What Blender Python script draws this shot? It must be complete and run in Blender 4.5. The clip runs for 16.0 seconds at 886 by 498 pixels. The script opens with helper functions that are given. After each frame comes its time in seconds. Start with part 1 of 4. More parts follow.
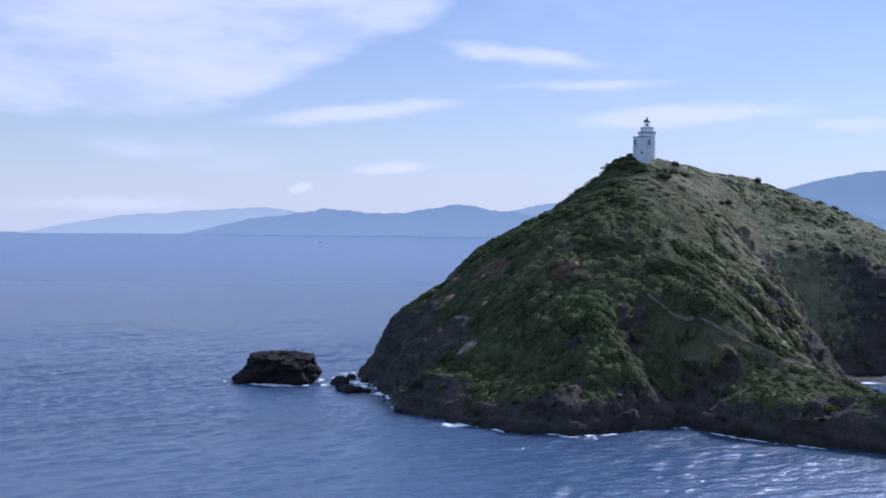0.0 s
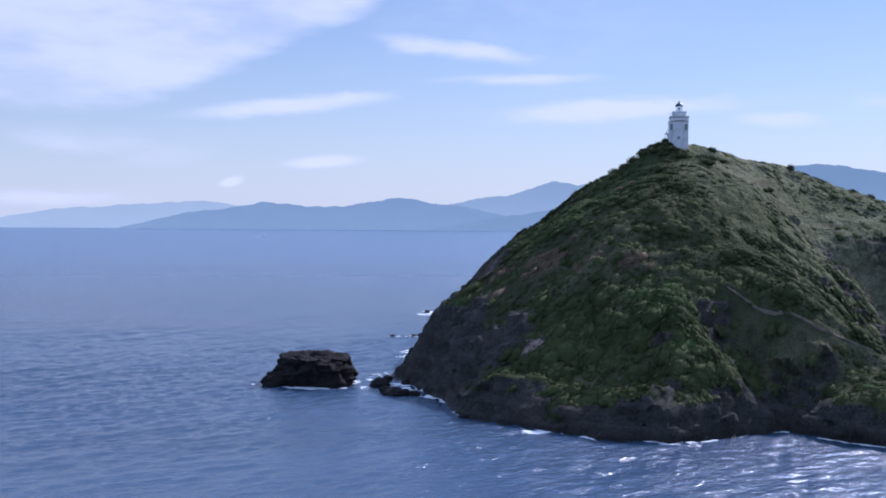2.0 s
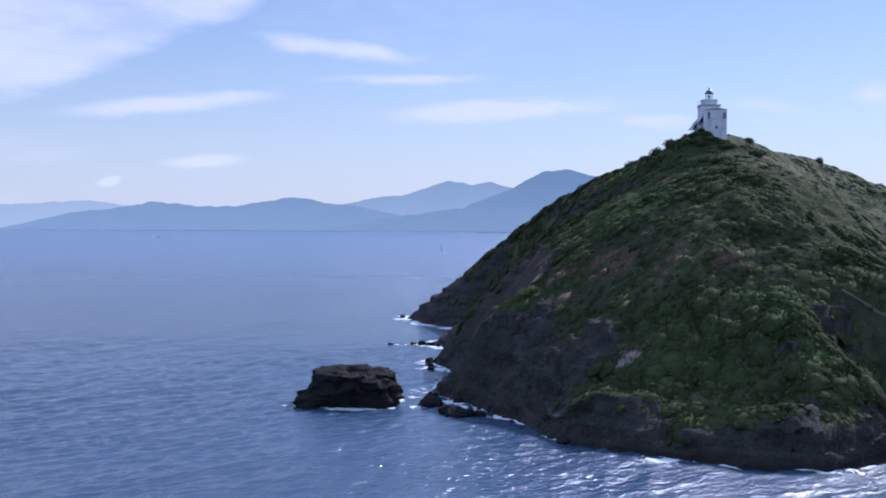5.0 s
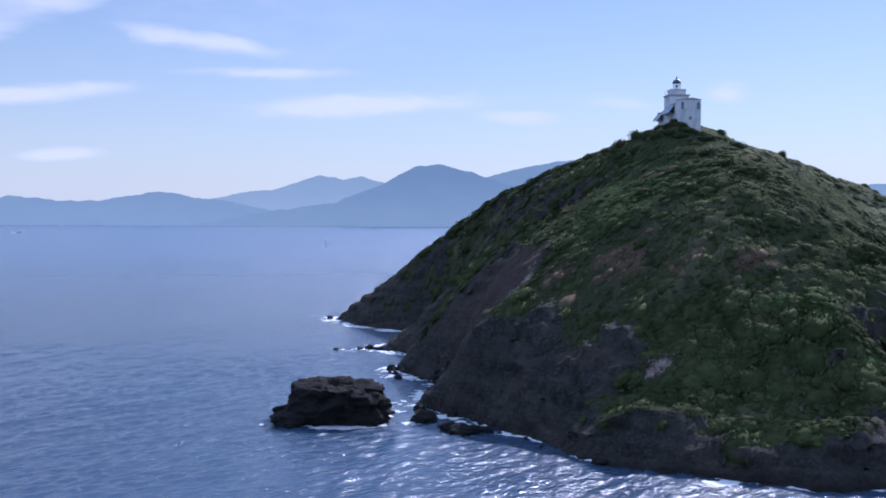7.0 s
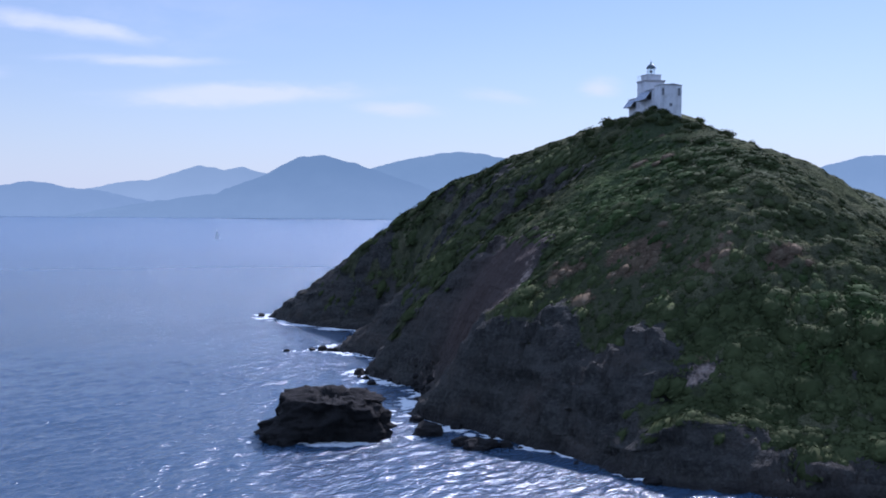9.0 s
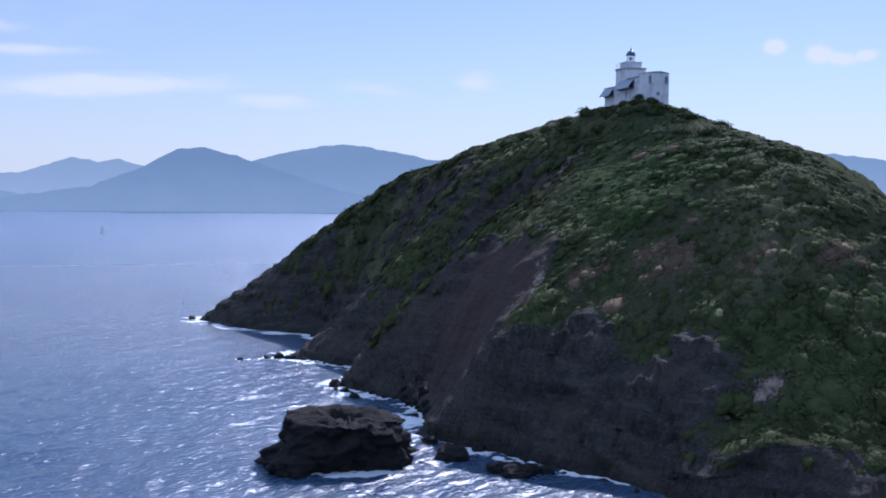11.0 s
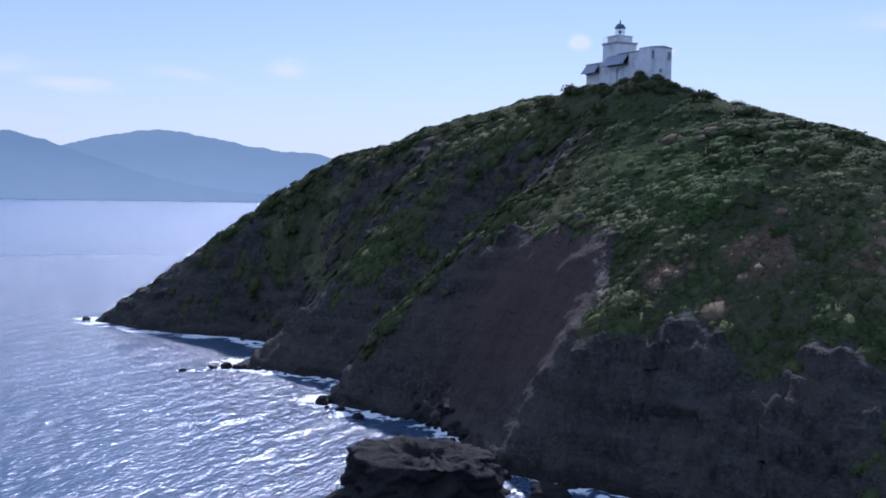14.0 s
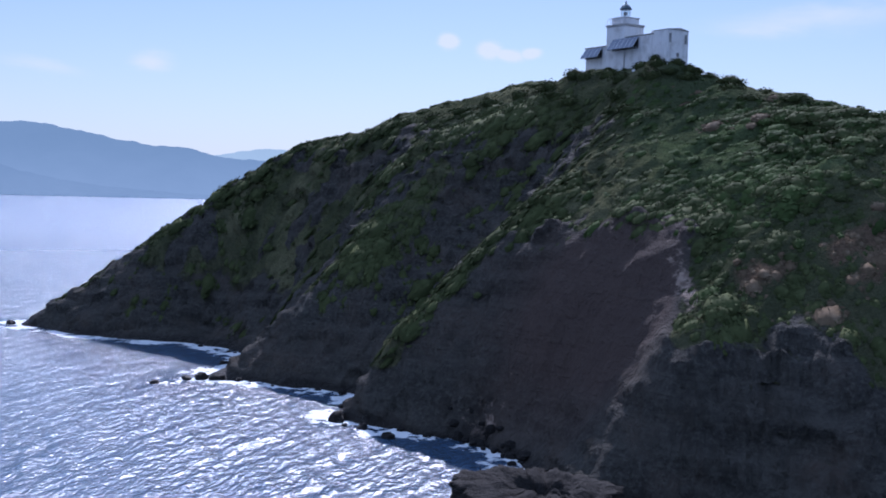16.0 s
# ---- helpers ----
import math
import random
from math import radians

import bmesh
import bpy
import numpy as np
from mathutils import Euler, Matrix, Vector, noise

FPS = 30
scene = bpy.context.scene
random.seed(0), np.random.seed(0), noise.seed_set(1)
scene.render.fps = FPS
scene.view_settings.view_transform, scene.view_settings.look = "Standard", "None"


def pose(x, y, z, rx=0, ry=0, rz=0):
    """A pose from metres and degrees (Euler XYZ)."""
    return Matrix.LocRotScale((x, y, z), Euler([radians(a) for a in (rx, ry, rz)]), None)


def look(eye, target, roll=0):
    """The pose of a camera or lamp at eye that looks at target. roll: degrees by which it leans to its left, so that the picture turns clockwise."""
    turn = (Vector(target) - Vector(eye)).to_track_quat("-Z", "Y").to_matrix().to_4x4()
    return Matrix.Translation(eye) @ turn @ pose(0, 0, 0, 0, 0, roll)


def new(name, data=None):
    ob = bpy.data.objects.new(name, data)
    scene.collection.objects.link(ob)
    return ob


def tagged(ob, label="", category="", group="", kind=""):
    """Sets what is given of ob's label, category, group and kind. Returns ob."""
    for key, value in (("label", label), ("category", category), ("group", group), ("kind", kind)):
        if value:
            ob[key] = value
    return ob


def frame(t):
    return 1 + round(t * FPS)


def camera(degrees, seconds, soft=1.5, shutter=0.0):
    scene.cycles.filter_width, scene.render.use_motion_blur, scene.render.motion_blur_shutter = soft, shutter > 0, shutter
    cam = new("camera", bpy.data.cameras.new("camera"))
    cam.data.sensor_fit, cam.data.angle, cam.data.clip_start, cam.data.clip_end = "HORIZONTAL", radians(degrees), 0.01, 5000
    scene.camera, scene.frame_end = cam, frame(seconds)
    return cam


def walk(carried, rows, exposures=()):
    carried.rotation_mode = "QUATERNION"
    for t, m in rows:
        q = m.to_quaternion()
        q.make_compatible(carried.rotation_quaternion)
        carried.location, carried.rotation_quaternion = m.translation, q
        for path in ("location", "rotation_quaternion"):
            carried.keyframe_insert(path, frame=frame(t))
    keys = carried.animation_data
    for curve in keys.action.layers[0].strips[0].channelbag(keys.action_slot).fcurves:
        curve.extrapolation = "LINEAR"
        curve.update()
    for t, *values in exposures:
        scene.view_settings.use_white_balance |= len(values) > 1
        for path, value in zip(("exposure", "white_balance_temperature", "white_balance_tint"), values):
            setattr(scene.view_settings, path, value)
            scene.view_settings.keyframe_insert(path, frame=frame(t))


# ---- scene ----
cam = camera(41.9, 16.0, soft=1.8)
KELVIN, TINT = 5280.0, 25.0
METRES, EYE, TILT, LEAN, TURN = 300.0, 46.0, 0.2, 0.0, 0.0
ROWS = [
    (0.0, 0.0, 0.0, 0.0, 0.01, -1.38, -0.56),
    (0.5, -0.0268, 0.0206, -0.0016, -0.86, -1.42, -0.57),
    (1.0, -0.0548, 0.0438, -0.0035, -1.75, -1.51, -0.57),
    (1.5, -0.0776, 0.064, -0.0048, -2.51, -1.59, -0.54),
    (2.0, -0.102, 0.0862, -0.0058, -3.31, -1.66, -0.47),
    (2.5, -0.1239, 0.1071, -0.0071, -4.05, -1.69, -0.43),
    (3.0, -0.1455, 0.129, -0.0078, -4.82, -1.7, -0.44),
    (3.5, -0.1683, 0.1532, -0.0085, -5.69, -1.71, -0.39),
    (4.0, -0.1891, 0.1759, -0.0095, -6.54, -1.71, -0.37),
    (6.5, -0.2873, 0.301, -0.0114, -14.03, -1.66, -0.42),
    (7.0, -0.3044, 0.3279, -0.0112, -15.7, -1.82, -0.42),
    (7.5, -0.3193, 0.3532, -0.0113, -17.22, -1.95, -0.41),
    (8.0, -0.3349, 0.3808, -0.0114, -18.89, -2.07, -0.49),
    (8.5, -0.3482, 0.4067, -0.0117, -20.4, -2.15, -0.55),
    (9.0, -0.3599, 0.431, -0.0126, -21.77, -2.18, -0.63),
    (11.5, -0.4153, 0.5712, -0.0121, -29.47, -2.57, -0.72),
    (12.0, -0.4252, 0.6009, -0.0126, -31.05, -2.7, -0.8),
    (12.5, -0.4338, 0.6287, -0.0129, -32.52, -2.78, -0.87),
    (13.0, -0.4432, 0.6616, -0.0139, -34.23, -2.79, -1.0),
    (13.5, -0.4495, 0.6872, -0.015, -35.53, -2.83, -1.06),
    (14.0, -0.4567, 0.7185, -0.0164, -37.12, -2.85, -1.16),
    (14.5, -0.4637, 0.7525, -0.0174, -38.86, -2.9, -1.25),
    (15.0, -0.4689, 0.7817, -0.019, -40.34, -2.9, -1.37),
    (15.5, -0.4747, 0.8138, -0.0207, -42.02, -2.88, -1.51),
    (16.0, -0.4791, 0.8453, -0.023, -43.6, -2.83, -1.66),
]
walk(cam, [(t, pose(0, 0, EYE, TILT, LEAN, TURN) @ pose(METRES * x, METRES * y, METRES * z, 90 + pitch, roll, yaw)) for t, x, y, z, yaw, pitch, roll in ROWS],
     exposures=[(0.0, 0.0, KELVIN, TINT), (16.0, 0.0, KELVIN, TINT)])

# ---- world, sun, exposure ----
SUN_AZ, SUN_EL = 48.0, 37.0        # degrees; azimuth from +y towards +x
SKY = 0.088

sun = new("sun", bpy.data.lights.new("sun", "SUN"))
sun.data.energy, sun.data.angle, sun.data.color = 5.0, radians(0.5), (1.0, 0.955, 0.90)
sun_way = Vector((math.sin(radians(SUN_AZ)) * math.cos(radians(SUN_EL)), math.cos(radians(SUN_AZ)) * math.cos(radians(SUN_EL)), math.sin(radians(SUN_EL))))
sun.matrix_world = look((0, 0, 300), Vector((0, 0, 300)) - sun_way)


class Tree:
    """A small hand for wiring shader nodes."""

    def __init__(self, tree):
        self.tree = tree
        tree.nodes.clear()

    def node(self, kind, **sets):
        n = self.tree.nodes.new(kind)
        for key, value in sets.items():
            if key == "operation":
                n.operation = value
            elif key == "blend_type":
                n.blend_type = value
            elif key == "data_type":
                n.data_type = value
            elif key == "attribute_name":
                n.attribute_name = value
            elif key == "feature":
                n.feature = value
            elif key == "noise_type":
                n.noise_type = value
        return n

    def link(self, a, b):
        self.tree.links.new(a, b)

    def put(self, socket, value):
        if isinstance(value, bpy.types.NodeSocket):
            self.link(value, socket)
        elif isinstance(value, (tuple, list)) and len(value) == 3 and socket.type == "RGBA":
            socket.default_value = (*value, 1.0)
        else:
            socket.default_value = value

    def math(self, op, a, b=0.0, c=None):
        n = self.node("ShaderNodeMath", operation=op)
        self.put(n.inputs[0], a)
        self.put(n.inputs[1], b)
        if c is not None:
            self.put(n.inputs[2], c)
        return n.outputs[0]

    def mix(self, f, a, b, blend="MIX"):
        n = self.node("ShaderNodeMix", data_type="RGBA", blend_type=blend)
        self.put(n.inputs[0], f)
        self.put(n.inputs[6], a)
        self.put(n.inputs[7], b)
        return n.outputs[2]

    def ramp(self, value, lo, hi):
        n = self.node("ShaderNodeMapRange")
        n.interpolation_type = "SMOOTHSTEP"
        self.put(n.inputs[0], value)
        self.put(n.inputs[1], lo)
        self.put(n.inputs[2], hi)
        return n.outputs[0]

    def coords(self, scale=(1, 1, 1), turn=0.0, source="Object"):
        c = self.node("ShaderNodeTexCoord")
        m = self.node("ShaderNodeMapping")
        m.inputs["Scale"].default_value = scale
        m.inputs["Rotation"].default_value = (0, 0, radians(turn))
        self.link(c.outputs[source], m.inputs[0])
        return m.outputs[0]

    def noise(self, at, scale, detail=4.0, rough=0.55, warp=0.0):
        n = self.node("ShaderNodeTexNoise")
        self.link(at, n.inputs["Vector"])
        n.inputs["Scale"].default_value = scale
        n.inputs["Detail"].default_value = detail
        n.inputs["Roughness"].default_value = rough
        n.inputs["Distortion"].default_value = warp
        return n.outputs[0]

    def attr(self, name):
        return self.node("ShaderNodeAttribute", attribute_name=name).outputs["Fac"]

    def bump(self, height, distance, strength=1.0, normal=None):
        n = self.node("ShaderNodeBump")
        n.inputs["Strength"].default_value = strength
        n.inputs["Distance"].default_value = distance
        self.link(height, n.inputs["Height"])
        if normal is not None:
            self.link(normal, n.inputs["Normal"])
        return n.outputs[0]

    def surface(self, color, rough=0.8, normal=None, metal=0.0, ior=1.45, spec=0.5):
        p = self.node("ShaderNodeBsdfPrincipled")
        self.put(p.inputs["Base Color"], color)
        self.put(p.inputs["Roughness"], rough)
        self.put(p.inputs["Metallic"], metal)
        self.put(p.inputs["IOR"], ior)
        self.put(p.inputs["Specular IOR Level"], spec)
        if normal is not None:
            self.link(normal, p.inputs["Normal"])
        return p.outputs[0]

    def out(self, shader):
        o = self.node("ShaderNodeOutputMaterial")
        self.link(shader, o.inputs[0])


def material(name):
    m = bpy.data.materials.new(name)
    m.use_nodes = True
    return m, Tree(m.node_tree)


# sky with thin cloud: each cloud is (azimuth, elevation, half width, half height, lean, density)
CLOUDS = [
    (-4.2, 5.5, 4.6, 0.42, 0.11, 1.0), (-14.0, 3.6, 5.0, 0.7, -0.05, 0.45),
    (4.0, 8.3, 4.0, 0.5, -0.12, 0.9), (-2.6, 2.8, 1.6, 0.28, 0.05, 1.2), (12.0, 5.45, 6.0, 0.5, 0.05, 1.0), (7.0, 6.9, 4.5, 0.3, 0.02, 0.7),
    (19.5, 4.9, 2.2, 0.40, -0.05, 0.7), (-7.0, 1.8, 0.5, 0.22, 0.2, 1.2), (-16.0, 0.9, 5.0, 0.4, 0.0, 0.6),
    (24.5, 5.5, 2.0, 0.40, -0.12, 0.6), (29.5, 6.0, 1.1, 0.5, 0.0, 0.7), (43.7, 7.5, 0.45, 0.36, 0.0, 1.7),
    (45.7, 7.1, 0.55, 0.42, 0.0, 1.6), (46.6, 6.85, 0.7, 0.28, -0.1, 1.5), (47.7, 6.95, 0.5, 0.26, 0.1, 1.4), (8.0, 10.5, 14.0, 4.5, 0.0, 0.33), (61.0, 8.6, 6.0, 0.8, 0.08, 0.6), (-10.0, 3.0, 3.0, 0.7, 0.1, 0.4),
]
world = bpy.data.worlds.new("sky")
scene.world = world
world.use_nodes = True
w = Tree(world.node_tree)
sky = w.node("ShaderNodeTexSky")
sky.sky_type, sky.sun_disc = "NISHITA", False
sky.sun_elevation, sky.sun_rotation = radians(SUN_EL), radians(SUN_AZ)
sky.altitude, sky.air_density, sky.dust_density, sky.ozone_density = 0.0, 1.0, 0.15, 2.0
way = w.node("ShaderNodeTexCoord").outputs["Generated"]
split = w.node("ShaderNodeSeparateXYZ")
w.link(way, split.inputs[0])
azimuth = w.math("MULTIPLY", w.math("ARCTAN2", split.outputs[0], split.outputs[1]), 57.296)
height = w.math("MULTIPLY", w.math("ARCSINE", split.outputs[2]), 57.296)
dome = w.node("ShaderNodeCombineXYZ")
w.link(azimuth, dome.inputs[0])
w.link(w.math("MULTIPLY", height, 3.2), dome.inputs[1])
wisps = w.noise(dome.outputs[0], 0.16, 6.0, 0.6, 0.6)
warp = w.math("MULTIPLY", w.math("SUBTRACT", w.noise(dome.outputs[0], 0.30, 4.0, 0.6), 0.5), 1.0)
cover = None
for az, el, wide, high, lean, dense in CLOUDS:
    dx = w.math("SUBTRACT", azimuth, az)
    dy = w.math("SUBTRACT", w.math("SUBTRACT", height, el), w.math("MULTIPLY", dx, lean))
    dx = w.math("DIVIDE", w.math("ADD", dx, w.math("MULTIPLY", warp, wide * 0.9)), wide)
    dy = w.math("DIVIDE", w.math("ADD", dy, w.math("MULTIPLY", warp, high * 1.5)), high)
    far = w.math("ADD", w.math("MULTIPLY", dx, dx), w.math("MULTIPLY", dy, dy))
    one = w.math("MULTIPLY", w.math("EXPONENT", w.math("MULTIPLY", far, -0.9)), dense)
    cover = one if cover is None else w.math("MAXIMUM", cover, one)
# the broad deck in the north-west: its lower edge climbs towards its end
edge = w.math("ADD", w.math("MULTIPLY", w.ramp(azimuth, -14.0, 1.5), 4.9), 4.7)
above = w.math("SUBTRACT", w.math("ADD", height, w.math("MULTIPLY", warp, 1.4)), edge)
deck = w.math("MULTIPLY", w.ramp(above, -0.5, 1.3), w.ramp(w.math("ADD", azimuth, w.math("MULTIPLY", warp, 3.0)), 1.6, -1.2))
deck = w.math("MULTIPLY", deck, w.math("ADD", 0.42, w.math("MULTIPLY", w.ramp(w.noise(dome.outputs[0], 0.11, 4.0, 0.55), 0.3, 0.7), 0.45)))
cover = w.math("MULTIPLY", cover, w.math("ADD", w.math("MULTIPLY", wisps, 1.3), 0.35))
cover = w.math("MAXIMUM", cover, w.math("MULTIPLY", deck, w.ramp(azimuth, -60.0, -35.0)))
cover = w.ramp(cover, 0.10, 0.95)
# thin high cloud over the rest of the sky, unseen, added as fill light
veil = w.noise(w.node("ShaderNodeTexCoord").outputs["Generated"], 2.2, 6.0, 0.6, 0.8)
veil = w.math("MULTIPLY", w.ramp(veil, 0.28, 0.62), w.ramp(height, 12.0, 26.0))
haze = w.math("MULTIPLY", w.math("EXPONENT", w.math("MULTIPLY", w.math("MAXIMUM", height, 0.0), -0.16)), 0.85)
hazed = w.mix(haze, sky.outputs[0], (7.1, 7.65, 8.15))
tinted = w.mix(w.math("MULTIPLY", cover, 0.85), hazed, (9.0, 9.25, 9.8))
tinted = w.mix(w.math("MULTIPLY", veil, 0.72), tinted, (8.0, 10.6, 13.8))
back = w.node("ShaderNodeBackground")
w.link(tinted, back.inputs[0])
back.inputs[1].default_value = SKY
wo = w.node("ShaderNodeOutputWorld")
w.link(back.outputs[0], wo.inputs[0])

# ---- materials ----


def rock_colour(t, at):
    """Dark layered volcanic rock: beds, stains and grain."""
    beds = t.noise(t.coords((0.12, 0.12, 1.0)), 0.45, 5.0, 0.6, 0.4)
    stain = t.noise(at, 0.09, 5.0, 0.6)
    grain = t.noise(at, 1.3, 6.0, 0.65)
    c = t.mix(t.ramp(beds, 0.35, 0.68), (0.033, 0.031, 0.027), (0.066, 0.061, 0.052))
    c = t.mix(t.ramp(stain, 0.45, 0.7), c, (0.072, 0.059, 0.048))
    return t.mix(t.ramp(grain, 0.40, 0.75), c, (0.084, 0.078, 0.066)), beds, grain


def make_land():
    m, t = material("headland")
    at = t.coords()
    rock, beds, grain = rock_colour(t, at)
    rock = t.mix(t.math("MULTIPLY", t.attr("scar"), 0.75), rock, (0.082, 0.056, 0.046))
    pale = t.mix(t.ramp(t.noise(at, 0.9, 5.0, 0.7), 0.3, 0.7), (0.16, 0.115, 0.09), (0.42, 0.32, 0.25))
    rock = t.mix(t.ramp(t.math("ADD", t.attr("pale"), t.math("MULTIPLY", t.math("SUBTRACT", t.noise(at, 0.55, 4.0, 0.7), 0.5), 2.2)), 0.40, 0.85), rock, pale)
    patch = t.noise(at, 0.05, 5.0, 0.6)
    blade = t.noise(at, 2.2, 5.0, 0.7)
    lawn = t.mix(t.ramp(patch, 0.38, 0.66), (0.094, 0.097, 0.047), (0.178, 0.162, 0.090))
    # dry paler grass of the east side, lightened further to look sunlit
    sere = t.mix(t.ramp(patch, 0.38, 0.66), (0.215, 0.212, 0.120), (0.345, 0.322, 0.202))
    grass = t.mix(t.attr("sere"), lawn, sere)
    grass = t.mix(t.ramp(t.math("ADD", t.attr("lush"), t.math("MULTIPLY", t.math("SUBTRACT", patch, 0.5), 1.2)), 0.25, 0.8), grass, (0.098, 0.124, 0.054))
    grass = t.mix(t.ramp(blade, 0.35, 0.7), t.mix(0.55, grass, (0.040, 0.052, 0.026)), grass)
    # grass darker in the gaps between mounds, less so on the east side
    gap_tone = t.math("MULTIPLY", t.math("SUBTRACT", 1.0, t.attr("mound")), t.math("SUBTRACT", 0.5, t.math("MULTIPLY", t.attr("sere"), 0.35)))
    grass = t.mix(gap_tone, grass, (0.045, 0.050, 0.030))
    dry = t.mix(t.ramp(blade, 0.3, 0.7), (0.095, 0.066, 0.043), (0.165, 0.114, 0.074))
    grass = t.mix(t.ramp(t.math("ADD", t.attr("dry"), t.math("MULTIPLY", blade, 0.5)), 0.5, 1.0), grass, dry)
    edge = t.math("ADD", t.attr("veg"), t.math("MULTIPLY", t.math("SUBTRACT", t.noise(at, 0.5, 5.0, 0.7), 0.5), 0.9))
    veg = t.ramp(edge, 0.35, 0.6)
    wet = t.attr("wet")
    rock = t.mix(t.math("MULTIPLY", wet, 0.8), rock, (0.018, 0.016, 0.015))
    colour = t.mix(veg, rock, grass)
    tuft = t.noise(at, 0.8, 5.0, 0.65)
    fissure = t.noise(t.coords((1.0, 1.0, 0.3)), 0.32, 5.0, 0.62, 0.8)
    n = t.bump(t.math("MULTIPLY", fissure, t.math("SUBTRACT", 1.0, veg)), 2.2, 0.8)
    n = t.bump(beds, 1.2, 0.7, n)
    n = t.bump(grain, 0.6, 0.9, n)
    n = t.bump(t.math("MULTIPLY", tuft, veg), 1.1, 1.0, n)
    rough = t.math("SUBTRACT", 0.9, t.math("MULTIPLY", wet, 0.5))
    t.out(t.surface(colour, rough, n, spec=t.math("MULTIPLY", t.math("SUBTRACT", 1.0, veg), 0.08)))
    return m


def make_rock():
    m, t = material("sea_rock")
    at = t.coords()
    rock, beds, grain = rock_colour(t, at)
    rock = t.mix(0.88, rock, (0.018, 0.016, 0.015))
    rock = t.mix(t.math("MULTIPLY", t.attr("wet"), 0.8), rock, (0.018, 0.016, 0.015))
    n = t.bump(grain, 0.5, 0.9, t.bump(beds, 1.0, 0.7))
    t.out(t.surface(rock, t.math("SUBTRACT", 0.9, t.math("MULTIPLY", t.attr("wet"), 0.4)), n, spec=0.1))
    return m


def make_sea():
    m, t = material("sea_water")

    def crests(stretch, turn):
        """Coordinates drawn out along the crests, which run a little north of east."""
        squeeze = t.node("ShaderNodeMapping")
        squeeze.inputs["Scale"].default_value = (stretch, 1.0, 1.0)
        t.link(t.coords((1, 1, 1), -turn), squeeze.inputs[0])
        return squeeze.outputs[0]

    long = t.noise(crests(0.34, 33), 0.19, 3.0, 0.55, 0.6)
    chop = t.noise(crests(0.42, 36), 1.25, 2.0, 0.5, 0.4)
    fine = t.noise(crests(0.50, 40), 2.6, 3.0, 0.6)
    wind = t.noise(crests(0.35, 10), 0.008, 4.0, 0.6)
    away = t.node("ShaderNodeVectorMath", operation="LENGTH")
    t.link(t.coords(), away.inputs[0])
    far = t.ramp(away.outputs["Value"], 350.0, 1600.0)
    mid = t.ramp(away.outputs["Value"], 380.0, 620.0)
    n = t.bump(t.math("MULTIPLY", long, t.math("ADD", t.math("ADD", 0.15, t.math("MULTIPLY", mid, 1.5)), t.math("MULTIPLY", far, 1.2))), 1.0, 1.0)
    n = t.bump(t.math("MULTIPLY", chop, t.math("ADD", 0.38, t.math("MULTIPLY", mid, 0.40))), 1.0, 1.0, n)
    n = t.bump(fine, 0.14, 1.0, n)
    deep = t.mix(t.ramp(wind, 0.35, 0.65), (0.035, 0.064, 0.110), (0.044, 0.079, 0.132))
    deep = t.mix(t.attr("shoal"), deep, (0.012, 0.075, 0.090))
    lace = t.noise(t.coords((1.0, 1.0, 1.0)), 0.55, 6.0, 0.68, 1.2)
    foam = t.ramp(t.math("ADD", t.math("MULTIPLY", t.math("MULTIPLY", t.attr("surf"), t.math("ADD", t.ramp(t.noise(t.coords(), 0.13, 3.0, 0.65), 0.42, 0.66), 0.3)), 0.62), t.math("MULTIPLY", lace, 0.75)), 0.64, 0.84)
    caps = t.math("MULTIPLY", t.ramp(t.noise(crests(0.30, 36), 0.30, 5.0, 0.62, 0.5), 0.74, 0.81), 0.5)
    foam = t.math("MAXIMUM", foam, caps)
    colour = t.mix(foam, deep, (0.75, 0.77, 0.78))
    # distance haze painted into the base colour: paler water far out
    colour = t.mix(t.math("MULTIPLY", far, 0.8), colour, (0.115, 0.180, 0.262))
    rough = t.math("ADD", t.math("ADD", 0.205, t.math("MULTIPLY", far, 0.15)), t.math("MULTIPLY", foam, 0.4))
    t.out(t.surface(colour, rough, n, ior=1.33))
    return m


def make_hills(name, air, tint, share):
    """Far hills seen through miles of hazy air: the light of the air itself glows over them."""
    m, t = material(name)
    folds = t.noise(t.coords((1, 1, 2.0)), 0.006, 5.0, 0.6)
    # aerial haze put in as emission colour, paler towards the foot of the hills
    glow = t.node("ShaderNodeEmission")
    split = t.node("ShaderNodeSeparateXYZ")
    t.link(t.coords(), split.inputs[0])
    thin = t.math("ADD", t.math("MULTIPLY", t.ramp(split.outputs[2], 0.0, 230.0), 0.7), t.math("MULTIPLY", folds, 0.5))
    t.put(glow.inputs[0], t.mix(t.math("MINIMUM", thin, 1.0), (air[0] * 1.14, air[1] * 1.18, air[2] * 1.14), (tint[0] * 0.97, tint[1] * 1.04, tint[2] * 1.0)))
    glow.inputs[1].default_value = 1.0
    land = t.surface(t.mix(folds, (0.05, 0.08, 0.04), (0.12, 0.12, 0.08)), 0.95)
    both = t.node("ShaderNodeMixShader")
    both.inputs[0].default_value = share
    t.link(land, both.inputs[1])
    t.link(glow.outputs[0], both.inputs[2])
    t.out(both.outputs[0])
    return m


